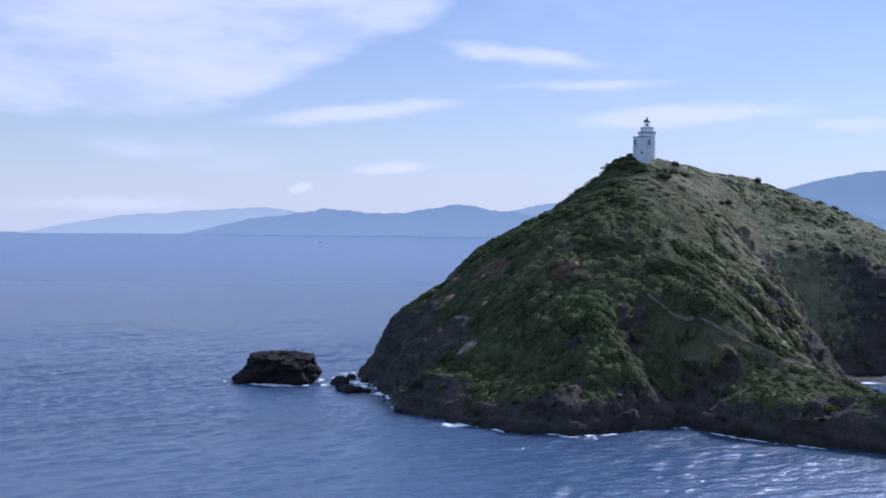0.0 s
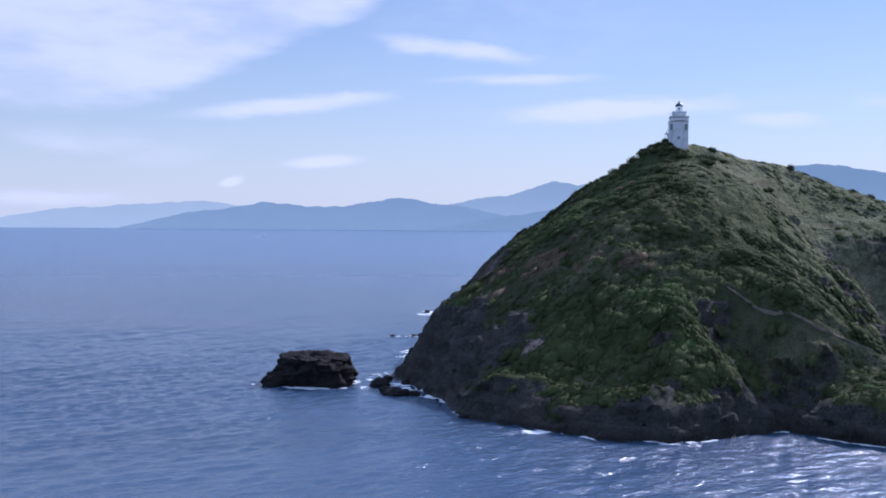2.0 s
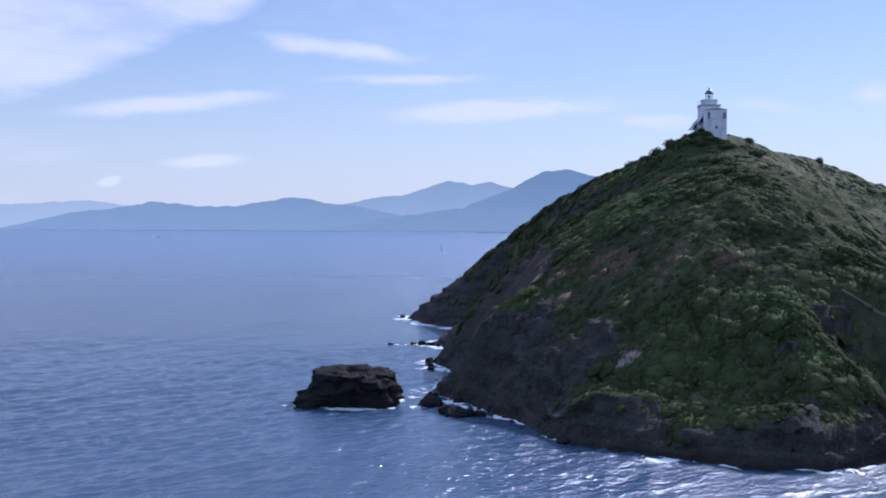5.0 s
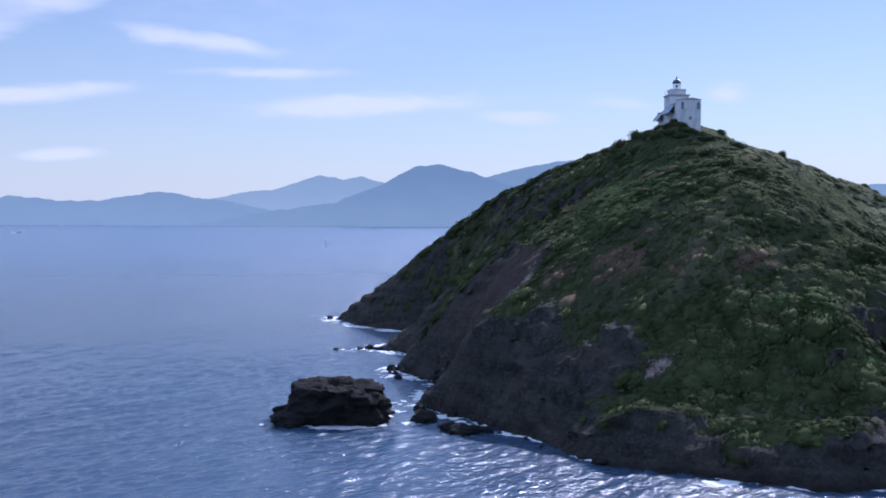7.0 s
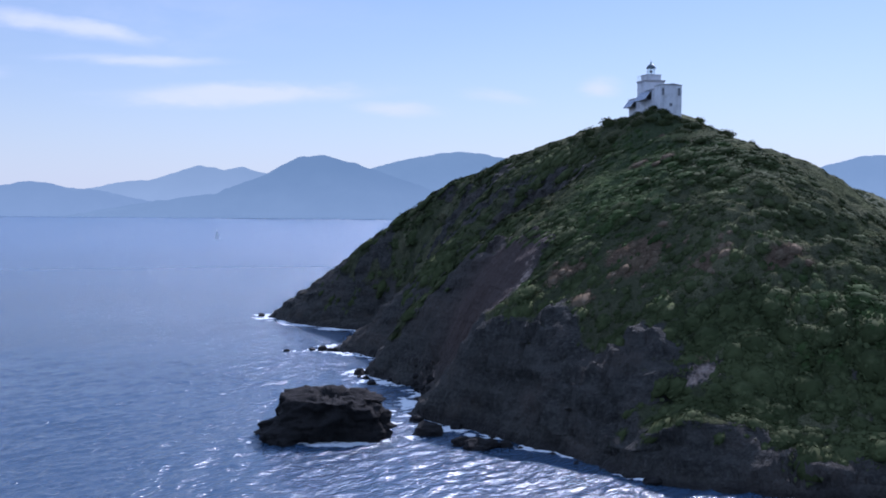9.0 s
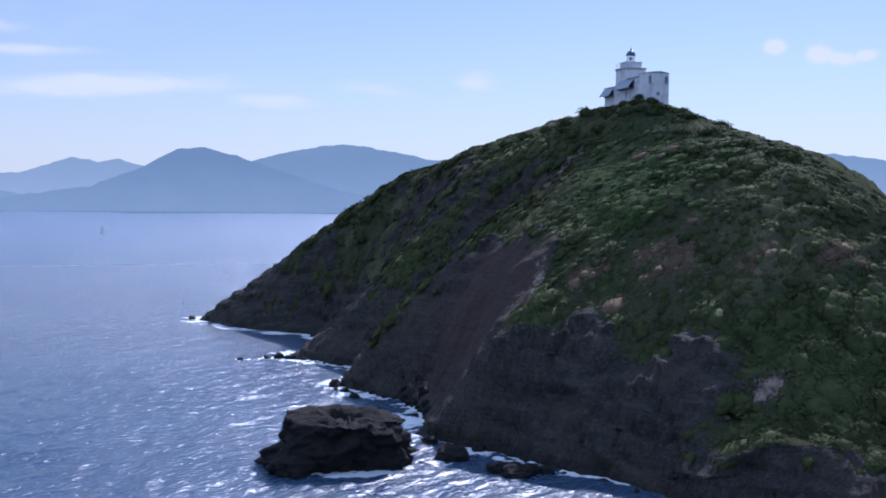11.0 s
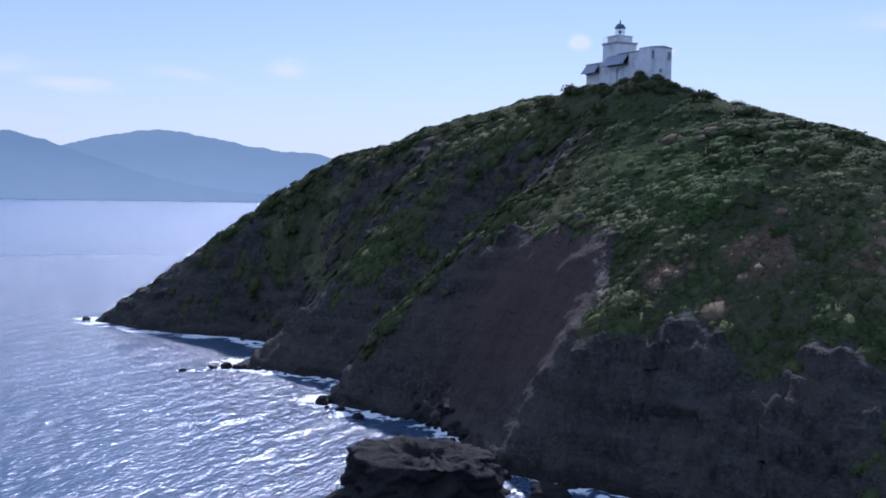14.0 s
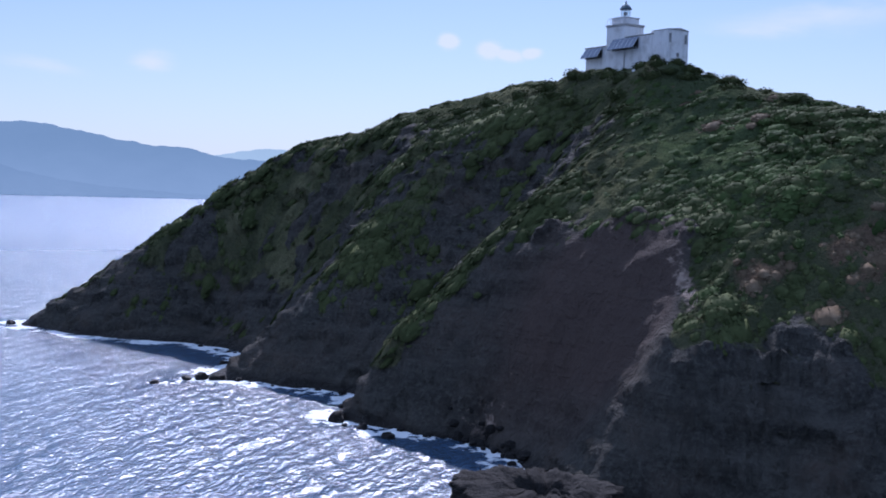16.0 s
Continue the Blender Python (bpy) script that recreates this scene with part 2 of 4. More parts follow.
def make_plain(name, a, b, scale=1.5, rough=0.7, metal=0.0, relief=0.02, spec=0.4):
    m, t = material(name)
    at = t.coords()
    big, small = t.noise(at, scale * 0.3, 4.0, 0.6), t.noise(at, scale * 4, 5.0, 0.65)
    c = t.mix(t.ramp(t.math("ADD", t.math("MULTIPLY", big, 0.6), t.math("MULTIPLY", small, 0.4)), 0.35, 0.65), a, b)
    t.out(t.surface(c, rough, t.bump(small, relief, 0.6), metal, spec=spec))
    return m


def make_wall():
    """White limewash with rain streaks and grey stains."""
    m, t = material("limewash")
    at = t.coords()
    streak = t.noise(t.coords((1.0, 1.0, 0.12)), 1.2, 5.0, 0.65)
    blot = t.noise(at, 0.35, 4.0, 0.6)
    c = t.mix(t.ramp(streak, 0.45, 0.85), (0.74, 0.73, 0.72), (0.54, 0.53, 0.52))
    c = t.mix(t.math("MULTIPLY", t.ramp(blot, 0.45, 0.7), 0.7), c, (0.46, 0.44, 0.42))
    t.out(t.surface(c, 0.85, t.bump(t.noise(at, 5.0, 4.0), 0.02, 0.5), spec=0.2))
    return m


def make_glass():
    m, t = material("lantern_glass")
    g = t.node("ShaderNodeBsdfGlossy")
    g.inputs["Roughness"].default_value = 0.03
    c = t.node("ShaderNodeBsdfTransparent")
    c.inputs[0].default_value = (0.86, 0.90, 0.92, 1)
    f = t.node("ShaderNodeMixShader")
    t.put(f.inputs[0], 0.12)
    t.link(c.outputs[0], f.inputs[1])
    t.link(g.outputs[0], f.inputs[2])
    t.out(f.outputs[0])
    return m


def make_leaf(name, dark, mid, light):
    m, t = material(name)
    at = t.coords()
    stand = t.noise(at, 0.07, 4.0, 0.6)
    bush = t.noise(at, 0.5, 3.0, 0.6)
    leaf = t.node("ShaderNodeNewGeometry").outputs["Random Per Island"]
    c = t.mix(t.ramp(stand, 0.35, 0.68), dark, mid)
    c = t.mix(t.math("MULTIPLY", t.ramp(bush, 0.45, 0.75), 0.8), c, light)
    c = t.mix(t.math("MULTIPLY", leaf, 0.4), c, t.mix(0.5, c, (0.012, 0.016, 0.008)))
    t.out(t.surface(c, 0.85, spec=0.03))
    return m


LAND, ROCK, SEA = make_land(), make_rock(), make_sea()
WALL, GLASS = make_wall(), make_glass()
ROOF = make_plain("roof_slab", (0.24, 0.23, 0.22), (0.36, 0.34, 0.32))
STONE = make_plain("grey_stone", (0.34, 0.33, 0.32), (0.52, 0.50, 0.48))
DOME = make_plain("dome_copper", (0.06, 0.09, 0.10), (0.12, 0.16, 0.17), 2.0, 0.5, 0.3)
IRON = make_plain("dark_iron", (0.03, 0.03, 0.035), (0.07, 0.07, 0.07), 3.0, 0.5, 0.6)
SHUT = make_plain("shutter_paint", (0.20, 0.205, 0.21), (0.29, 0.29, 0.29))
PANEL = make_plain("solar_cell", (0.13, 0.15, 0.20), (0.18, 0.20, 0.25), 2.0, 0.25, 0.0, 0.002, 0.6)
STEEL = make_plain("galvanised_steel", (0.45, 0.46, 0.47), (0.62, 0.63, 0.64), 3.0, 0.4, 0.8)
HULL = make_plain("white_gelcoat", (0.86, 0.86, 0.86), (0.90, 0.90, 0.90), 1.0, 0.3)
CLOTH = make_plain("sail_cloth", (0.75, 0.75, 0.72), (0.83, 0.83, 0.80), 1.0, 0.8)
EARTH = make_plain("trodden_earth", (0.11, 0.085, 0.058), (0.17, 0.135, 0.095), 2.0, 0.9)
SHRUB = make_leaf("macchia_leaves", (0.041, 0.050, 0.019), (0.067, 0.078, 0.030), (0.088, 0.099, 0.041))
DRYLEAF = make_leaf("dry_scrub", (0.11, 0.078, 0.048), (0.165, 0.118, 0.074), (0.22, 0.165, 0.108))

# ---- building helpers ----


def part(name, bm, mat, parent=None, label="", smooth=False):
    """One mesh object of a bmesh, under a thing or a part if one is given."""
    me = bpy.data.meshes.new(name)
    bm.to_mesh(me)
    bm.free()
    me.materials.append(mat)
    if smooth:
        me.shade_smooth()
    ob = new(name, me)
    ob.parent = parent
    if label:
        tagged(ob, label)
    return ob


def raw(name, verts, faces, mat, parent=None, smooth=False):
    """One mesh object of arrays of vertices and of faces that all have the same number of corners."""
    me = bpy.data.meshes.new(name)
    verts, faces = np.asarray(verts, np.float32), np.asarray(faces, np.int32)
    k = faces.shape[1]
    me.vertices.add(len(verts))
    me.vertices.foreach_set("co", verts.ravel())
    me.loops.add(faces.size)
    me.loops.foreach_set("vertex_index", faces.ravel())
    me.polygons.add(len(faces))
    me.polygons.foreach_set("loop_start", np.arange(0, faces.size, k, dtype=np.int32))
    me.update(calc_edges=True)
    me.validate()
    me.materials.append(mat)
    if smooth:
        me.shade_smooth()
    ob = new(name, me)
    ob.parent = parent
    return ob


def channel(ob, name, values):
    ob.data.attributes.new(name, "FLOAT", "POINT").data.foreach_set("value", np.asarray(values, np.float32).ravel())


def box(bm, x0, y0, z0, x1, y1, z1, bevel=0.0):
    m = Matrix.Translation(((x0 + x1) / 2, (y0 + y1) / 2, (z0 + z1) / 2)) @ Matrix.Diagonal((x1 - x0, y1 - y0, z1 - z0, 1))
    made = bmesh.ops.create_cube(bm, size=1.0, matrix=m)["verts"]
    if bevel:
        edges = list({e for v in made for e in v.link_edges})
        bmesh.ops.bevel(bm, geom=edges, offset=bevel, segments=2, affect="EDGES", profile=0.5)
    return made


def tube(bm, a, b, r, r2=None, sides=10):
    a, b = Vector(a), Vector(b)
    m = Matrix.Translation((a + b) / 2) @ (b - a).to_track_quat("Z", "Y").to_matrix().to_4x4()
    bmesh.ops.create_cone(bm, cap_ends=True, segments=sides, radius1=r, radius2=r if r2 is None else r2, depth=(b - a).length, matrix=m)


def spin(bm, profile, sides, turn=0.0):
    """A solid of revolution about z from (radius, height) pairs."""
    rings = []
    for r, z in profile:
        rings.append([bm.verts.new((r * math.cos(turn + math.tau * i / sides), r * math.sin(turn + math.tau * i / sides), z)) for i in range(sides)])
    for lo, hi in zip(rings, rings[1:]):
        for i in range(sides):
            bm.faces.new((lo[i], lo[(i + 1) % sides], hi[(i + 1) % sides], hi[i]))
    bm.faces.new(rings[-1])
    bm.faces.new(list(reversed(rings[0])))


# ---- noise on arrays ----


def lattice(i, j, k):
    n = (i * 374761393 + j * 668265263 + k * 2147483647 + 1013904223) & 0xFFFFFFFF
    n = ((n ^ (n >> 13)) * 1274126177) & 0xFFFFFFFF
    n = ((n ^ (n >> 16)) * 2246822519) & 0xFFFFFFFF
    return ((n ^ (n >> 15)) & 0xFFFF) / 65535.0


def value_noise(x, y, z=0.0):
    x, y, z = np.broadcast_arrays(np.asarray(x, float), np.asarray(y, float), np.asarray(z, float))
    i, j, k = (np.floor(a).astype(np.int64) for a in (x, y, z))
    u, v, q = x - i, y - j, z - k
    u, v, q = (a * a * (3 - 2 * a) for a in (u, v, q))
    total = 0
    for di in (0, 1):
        for dj in (0, 1):
            for dk in (0, 1):
                total = total + lattice(i + di, j + dj, k + dk) * (u if di else 1 - u) * (v if dj else 1 - v) * (q if dk else 1 - q)
    return total * 2 - 1


def fbm(x, y, z=0.0, octaves=4, gain=0.5):
    total, size = 0.0, 1.0
    for o in range(octaves):
        total = total + size * value_noise(x * 2 ** o + 17.3 * o, y * 2 ** o + 5.1 * o, np.asarray(z) * 2 ** o + 3.7 * o)
        size *= gain
    return total


def ridged(x, y, z=0.0, octaves=4):
    total, size = 0.0, 1.0
    for o in range(octaves):
        total = total + size * (1 - 2 * np.abs(value_noise(x * 2 ** o + 9.7 * o, y * 2 ** o + 2.9 * o, np.asarray(z) * 2 ** o + 8.1 * o)))
        size *= 0.5
    return total


def blocks(x, y, z):
    """A value from -1 to 1, the same all over each block of broken rock."""
    i, j, k = (np.floor(a).astype(np.int64) for a in (x, y, z))
    best, value = np.full(x.shape, 9.0), np.zeros(x.shape)
    for di in (-1, 0, 1):
        for dj in (-1, 0, 1):
            for dk in (-1, 0, 1):
                a, b, c = i + di, j + dj, k + dk
                d = (a + lattice(a, b, c) - x) ** 2 + (b + lattice(b, c, a + 71) - y) ** 2 + (c + lattice(c, a + 37, b) - z) ** 2
                value = np.where(d < best, lattice(a + 11, b + 5, c + 3) * 2 - 1, value)
                best = np.minimum(best, d)
    return value


def domes(x, y):
    """Rounded mounds side by side: 1 on top of each, 0 in the gaps."""
    i, j = np.floor(x).astype(np.int64), np.floor(y).astype(np.int64)
    best = np.zeros(x.shape)
    for di in (-1, 0, 1):
        for dj in (-1, 0, 1):
            a, b = i + di, j + dj
            d = (a + lattice(a, b, 7) - x) ** 2 + (b + lattice(b, a + 71, 9) - y) ** 2
            size = 0.35 + 0.75 * lattice(a, b + 13, 3)
            best = np.maximum(best, size * np.sqrt(np.clip(1 - d / (0.75 * size) ** 2, 0, 1)))
    return best


def step(lo, hi, v):
    """0 at lo, 1 at hi, smooth between; lo may be the greater."""
    s = np.clip((v - lo) / (hi - lo), 0, 1)
    return s * s * (3 - 2 * s)


# ---- the headland: its shore, ridges, slopes and gullies in metres ----
SHORE_WEST = [(-4, 575), (0, 541), (6, 524), (16, 513), (17, 492), (3, 474), (-10, 464), (-4, 446), (1, 428), (-17, 411), (-14, 396),
              (-11, 382), (-18, 366), (-26, 353), (-23.5, 344), (-20, 334), (-17, 321), (-13, 305), (-10, 286), (-3, 276), (5, 268), (13, 260), (22, 256),
              (34, 255), (46, 262), (54, 265), (62, 260), (69, 250), (78, 245), (86, 240), (97, 234)]
SHORE_EAST = [(110, 228), (126, 226), (134, 234), (128, 248), (118, 268), (108, 290), (106, 308), (112, 326), (122, 342), (140, 350),
              (165, 352), (195, 360), (225, 380), (245, 410), (240, 450), (205, 490), (160, 530), (110, 570), (60, 592), (20, 588)]
LINES = [
    # the spine from the far point up to the summit and down the east side
    [(-3, 571, 1), (8, 560, 10.5), (24, 543, 26.5), (38, 524, 39), (50, 501, 51), (52, 480, 57.3), (54, 465, 59.8), (58, 450, 62.4), (62, 437, 67), (67, 424, 70), (81, 411, 70), (100, 424, 66.2), (117, 432, 64.2), (140, 438, 56.8), (150, 434, 51.5), (175, 440, 42), (210, 440, 25)],
    [(71, 414, 70), (74, 433, 69)],
    [(57, 401, 66), (62, 404, 69.2), (65, 412, 70), (66, 422, 70)],
    # the south shoulder from the summit to the low point under it
    [(70, 400, 67.6), (60, 391, 64.8), (52.5, 382, 61), (44, 375, 56), (41.6, 357, 53), (43, 343, 51.8), (44, 328, 49), (49, 315, 41.3), (45.5, 302.5, 35), (39, 293, 28), (41, 281, 22), (47, 268, 11)],
    [(66, 372, 61), (60, 358, 58.5), (56, 347, 56.2), (55, 335, 52.6), (54, 322, 46)],
    # the crest that falls west from the shoulder, and the bowl's rim
    [(52, 392, 60), (43, 394, 56.2), (31, 392, 49.5), (20, 395, 43), (11.4, 397, 37), (3, 402, 26), (-7, 408, 16), (-11, 410, 8)],
    [(34.5, 369, 51), (22, 378, 45.3), (22, 349, 43.5), (9.7, 352, 35.8), (2.5, 351, 31), (-5.5, 345, 25.5)],
    # the broken bowl and the couloir behind it
    [(16, 376, 42), (12, 377, 38.5), (7, 377, 34), (2, 378, 28.5), (-3, 378, 22), (-7, 379, 13), (-9, 380, 6)],
    [(7, 363, 35), (2, 362, 29.8), (-3, 361, 23.5), (-8, 361, 16), (-13, 361, 8)],
    [(8, 388, 32.5), (3, 388, 26), (-2, 389, 18.5), (-7, 390, 11.5), (-10, 391, 6)],
    [(56, 417, 62), (46, 418, 50), (35, 420, 36), (22, 424, 22), (11, 428, 10)],
    # the crag behind the couloir and the north-west face
    [(44, 458, 54), (29, 450, 38), (16, 450, 26), (6, 451, 14), (-2, 458, 4.5)],
    [(40, 488, 38), (28, 485, 18), (22, 486, 6)],
    [(38, 512, 30), (28, 518, 10), (22, 520, 4)],
    # west and south flanks
    [(-5, 338, 23.5), (-12, 341, 20.8), (-18.5, 344.5, 13.5), (-20.5, 345, 8)],
    [(29, 320, 40.5), (15, 332, 35.5), (0, 326, 21.5), (-9, 325, 12.5)],
    [(17.4, 317, 31.3), (28, 302, 30), (10.5, 295, 17.5), (5, 294, 14), (-2, 293, 9)],
    [(34, 285, 24.5), (30, 288, 22.5), (21, 275, 11.5), (8.6, 284, 10), (37, 263, 8.5)],
    # east slopes, the ravine and its edges
    [(86, 398, 61), (93, 384, 54), (87, 369, 50.5), (91, 360, 45), (97, 345, 34), (102, 331, 23.5), (104, 318, 12)],
    [(63.5, 311, 37.8), (75, 318, 36), (84, 305, 24), (92, 300, 12)],
    [(103, 362, 24), (112, 360, 13), (117, 348, 4)],
    [(118, 406, 50), (108, 388, 43.5)],
    [(96, 372, 45.5), (104, 378, 40.5), (114, 381, 38), (123, 380, 36.3), (133, 379, 31), (146, 379, 29), (180, 388, 24)],
    [(105, 369, 25), (113, 371, 15), (122, 371, 10), (134, 370, 8), (150, 368, 6)],
    # the low spur with the path and the gully beside it
    [(53.5, 291, 27.8), (60, 284, 24.5), (66, 279, 22), (74, 279, 19), (81, 277, 16), (90, 270, 12.6), (95.5, 262, 9.2), (98, 254, 8), (106, 243, 6)],
    [(51, 285, 15), (54, 277, 6.5), (56, 270, 2)],
    [(58, 277, 11), (63, 272, 8), (68, 269, 8)],
    [(70, 266, 10), (80, 260, 9), (88, 250, 7)],
]


def along(line, gap):
    """Points every so many metres along a polyline."""
    got = [line[0]]
    for a, b in zip(line, line[1:]):
        a, b = np.array(a, float), np.array(b, float)
        n = max(1, round(np.linalg.norm((b - a)[:2]) / gap))
        got += [tuple(a + (b - a) * k / n) for k in range(1, n + 1)]
    return got


def spread():
    """The smooth land that passes through shore, ridges and gullies: weights of radial functions."""
    shore = along(SHORE_WEST + SHORE_EAST + SHORE_WEST[:1], 8.0)[:-1]
    ring = np.array(shore)
    ahead, behind = np.roll(ring, -1, 0), np.roll(ring, 1, 0)
    way = ahead - behind
    way /= np.linalg.norm(way, axis=1)[:, None]
    out = ring + np.stack([way[:, 1], -way[:, 0]], 1) * 14.0
    cliff = along(SHORE_WEST, 8.0)[6:]
    inner = (ring + np.stack([way[:, 1], -way[:, 0]], 1) * -3.4)[6:len(cliff) + 6]
    sites = [(x, y, 0.0) for x, y in ring] + [(x, y, -9.0) for x, y in out[::2]] + [(x, y, (6.8 if y < 325 else 2.4) + (2.0 if y < 325 else 1.0) * math.sin(x * 0.31 + y * 0.17)) for x, y in inner if math.hypot(x - 56, y - 268) > 9]
    for line in LINES:
        sites += along(line, 9.0)
    sites = np.array(sites)
    p, z = sites[:, :2], sites[:, 2]
    n = len(p)
    k = np.sqrt(((p[:, None] - p[None]) ** 2).sum(2) + 25.0)
    a = np.zeros((n + 3, n + 3))
    a[:n, :n] = -k + np.eye(n) * 1.0
    a[:n, n], a[:n, n + 1:] = 1, p / 100
    a[n, :n], a[n + 1:, :n] = 1, p.T / 100
    return p, np.linalg.solve(a, np.concatenate([z, [0, 0, 0]]))


SITES, WEIGHTS = spread()


def land(x, y):
    x, y = np.asarray(x, float), np.asarray(y, float)
    flat = np.stack([x.ravel(), y.ravel()], 1)
    out = np.empty(len(flat))
    n = len(SITES)
    for s in range(0, len(flat), 20000):
        q = flat[s:s + 20000]
        k = np.sqrt((q[:, :1] - SITES[:, 0]) ** 2 + (q[:, 1:] - SITES[:, 1]) ** 2 + 25.0)
        out[s:s + 20000] = -k @ WEIGHTS[:n] + WEIGHTS[n] + q @ WEIGHTS[n + 1:] / 100
    return out.reshape(x.shape)


SPUR_PATH = [(52, 293.5), (54.5, 291), (60, 284.5), (68, 279.3), (76, 278.5), (83.8, 277), (91.5, 268), (95.5, 259)]
GULLY = [(85, 362), (81.5, 348), (79.5, 342), (78, 334), (77.5, 324)]    # a furrow down the grassy slope

X0, X1, Y0, Y1, CELL = -45.0, 255.0, 215.0, 605.0, 0.65
gx, gy = np.arange(X0, X1, CELL), np.arange(Y0, Y1, CELL)
GX, GY = np.meshgrid(gx, gy)
BASE = land(GX, GY)
dy_, dx_ = np.gradient(BASE, CELL)
STEEP = np.hypot(dx_, dy_)


def near(cx, cy, rx, ry, turn=0.0):
    """1 in the middle of a patch, 0 outside it."""
    c, s = math.cos(radians(turn)), math.sin(radians(turn))
    u, v = (GX - cx) * c + (GY - cy) * s, -(GX - cx) * s + (GY - cy) * c
    return np.exp(-((u / rx) ** 2 + (v / ry) ** 2))


SCAR = np.clip(1.7 * near(1, 370, 10, 15, 0) + 1.2 * near(-6, 357, 8, 7), 0, 1)
crag = step(1.0, 1.45, STEEP + 0.35 * fbm(GX / 9, GY / 9) + 0.6 * SCAR) * step(-2, 3, BASE)
low = 1 - step(4, 11, BASE - 3.0 * (1 - step(278, 298, GY)) * (1 - step(46, 58, GX)) + 3.5 * fbm(GX / 14, GY / 14))
face = (1 - step(17, 24, BASE + 4 * fbm(GX / 10, GY / 10))) * step(293, 303, GY + 4 * fbm(GX / 8, GY / 8)) * (1 - step(7, 15, GX))
back = 0.8 * step(396, 408, GY + 5 * fbm(GX / 9, GY / 9)) * (1 - step(44, 54, GX + 0.12 * (430 - GY) + 5 * fbm(GX / 8, GY / 8, 5.0)))
crag = np.maximum.reduce([crag, low, face, back])
tuft = step(-0.5, 0.3, fbm(GX / 24, GY / 24, 6.0, 2)) * (1 - 0.75 * step(50, 64, GX) * step(318, 332, GY))
WX, WY = GX + 0.8 * fbm(GX / 3, GY / 3, 1.0, 2), GY + 0.8 * fbm(GX / 3, GY / 3, 9.0, 2)
HUMPS = tuft * (1.8 * domes(WX / 5.2, WY / 5.2) + 0.7 * domes(WX / 2.4 + 40, WY / 2.4))
HEIGHT = BASE + 0.9 * fbm(GX / 22, GY / 22) * step(0, 6, BASE) + (1 - crag) * (0.55 * ridged(GX / 7, GY / 4.2, 0, 3) + 0.9 * ridged(GX / 19, GY / 13, 4.0, 2) - 1.9 + HUMPS) * step(7, 14, BASE) + (0.30 + 0.5 * crag) * fbm(GX / 5.5, GY / 5.5, 0, 4)
CALM = np.clip(1.2 * near(-9, 352, 15, 9, 35) + near(6, 400, 18, 9, -5) + near(0, 370, 14, 16) + near(16, 450, 16, 9, 10), 0, 1)
DITCH = np.min([np.hypot(GX - px, GY - py) for px, py in along(GULLY, 1.5)], 0)
HEIGHT = HEIGHT - 1.1 * step(1.6, 0.3, DITCH)
TREAD = np.min([np.hypot(GX - px, GY - py) for line in (SPUR_PATH,) for px, py in along(line, 2.0)], 0)
HEIGHT = HEIGHT + (BASE - 0.6 - HEIGHT) * step(3.4, 1.2, TREAD)
crag = crag * step(0.8, 3.5, TREAD)
beds = HEIGHT / 4.0 + 0.9 * fbm(GX / 30, GY / 30, 0.0, 4) + 0.28 * blocks(GX / 6.5, GY / 6.5, 0 * GX) + 0.12 * blocks(GX / 2.6, GY / 2.6, 0 * GX)
ledge = beds - np.floor(beds)
HEIGHT = HEIGHT + 4.0 * crag * (1 - 0.8 * SCAR) * (1 - 0.7 * CALM) * (1 - 0.5 * back) * np.clip(0.7 + 0.7 * fbm(GX / 9, GY / 9), 0, 1) * (step(0.36, 0.64, ledge) * 0.94 + 0.06 * ledge - ledge) * step(0, 3, HEIGHT)
HEIGHT = np.where(BASE < -1.0, BASE, HEIGHT)
push = crag * (1 - 0.5 * SCAR) * (1 - 0.65 * CALM) * (0.8 * blocks(GX / 5.5 + 0.3 * fbm(GX / 4, GY / 4), GY / 5.5, HEIGHT / 4.0) + 0.45 * blocks(GX / 2.1, GY / 2.1, HEIGHT / 1.6) + 0.9 * ridged(GX / 8, GY / 8, HEIGHT / 40, 4) + 0.4 * ridged(GX / 4.5, GY / 4.5, HEIGHT / 3.5, 3)) * step(-3, 4, HEIGHT)
for cx, cy, cz, r in ((9.5, 273, 5.5, 4.2), (58, 274, 6, 4.5), (0.5, 298, 9.5, 3.2), (-6, 286.5, 4.5, 3.0), (21, 259, 4.5, 3.0)):
    push = push - 3.2 * np.exp(-((GX - cx) ** 2 + (GY - cy) ** 2 + 1.6 * (HEIGHT - cz) ** 2) / r ** 2)    # sea-worn hollows
lean = np.maximum(STEEP, 0.2)
PX = GX - push * dx_ / lean * np.minimum(1, STEEP)
PY = GY - push * dy_ / lean * np.minimum(1, STEEP)
fy_, fx_ = np.gradient(HEIGHT, CELL)
flat = 1 - step(0.45, 0.9, np.hypot(fx_, fy_))
VEG = np.maximum(np.clip(1 - crag * 1.15, 0, 1), np.where(GY < 300, 0.8, 0.45) * flat * (1 - SCAR) * step(0.0, 0.4, 0.5 * (GY < 300) + fbm(GX / 12, GY / 12, 8.0, 3))) * step(4, 8, HEIGHT)
PALE = np.clip(near(7.5, 295.5, 4.6, 2.2, -20) + 0.85 * near(-1, 351, 10, 1.7, 46) + 0.5 * near(-9, 384, 4, 4), 0, 1)
LUSH = np.clip(1.2 * near(33, 362, 25, 18, 40) + 0.8 * near(60, 392, 16, 10, 20) + near(48, 388, 12, 8, 30) + 0.8 * near(36, 290, 7, 14, 20) + 0.5 * near(88, 262, 16, 8, -30), 0, 1)
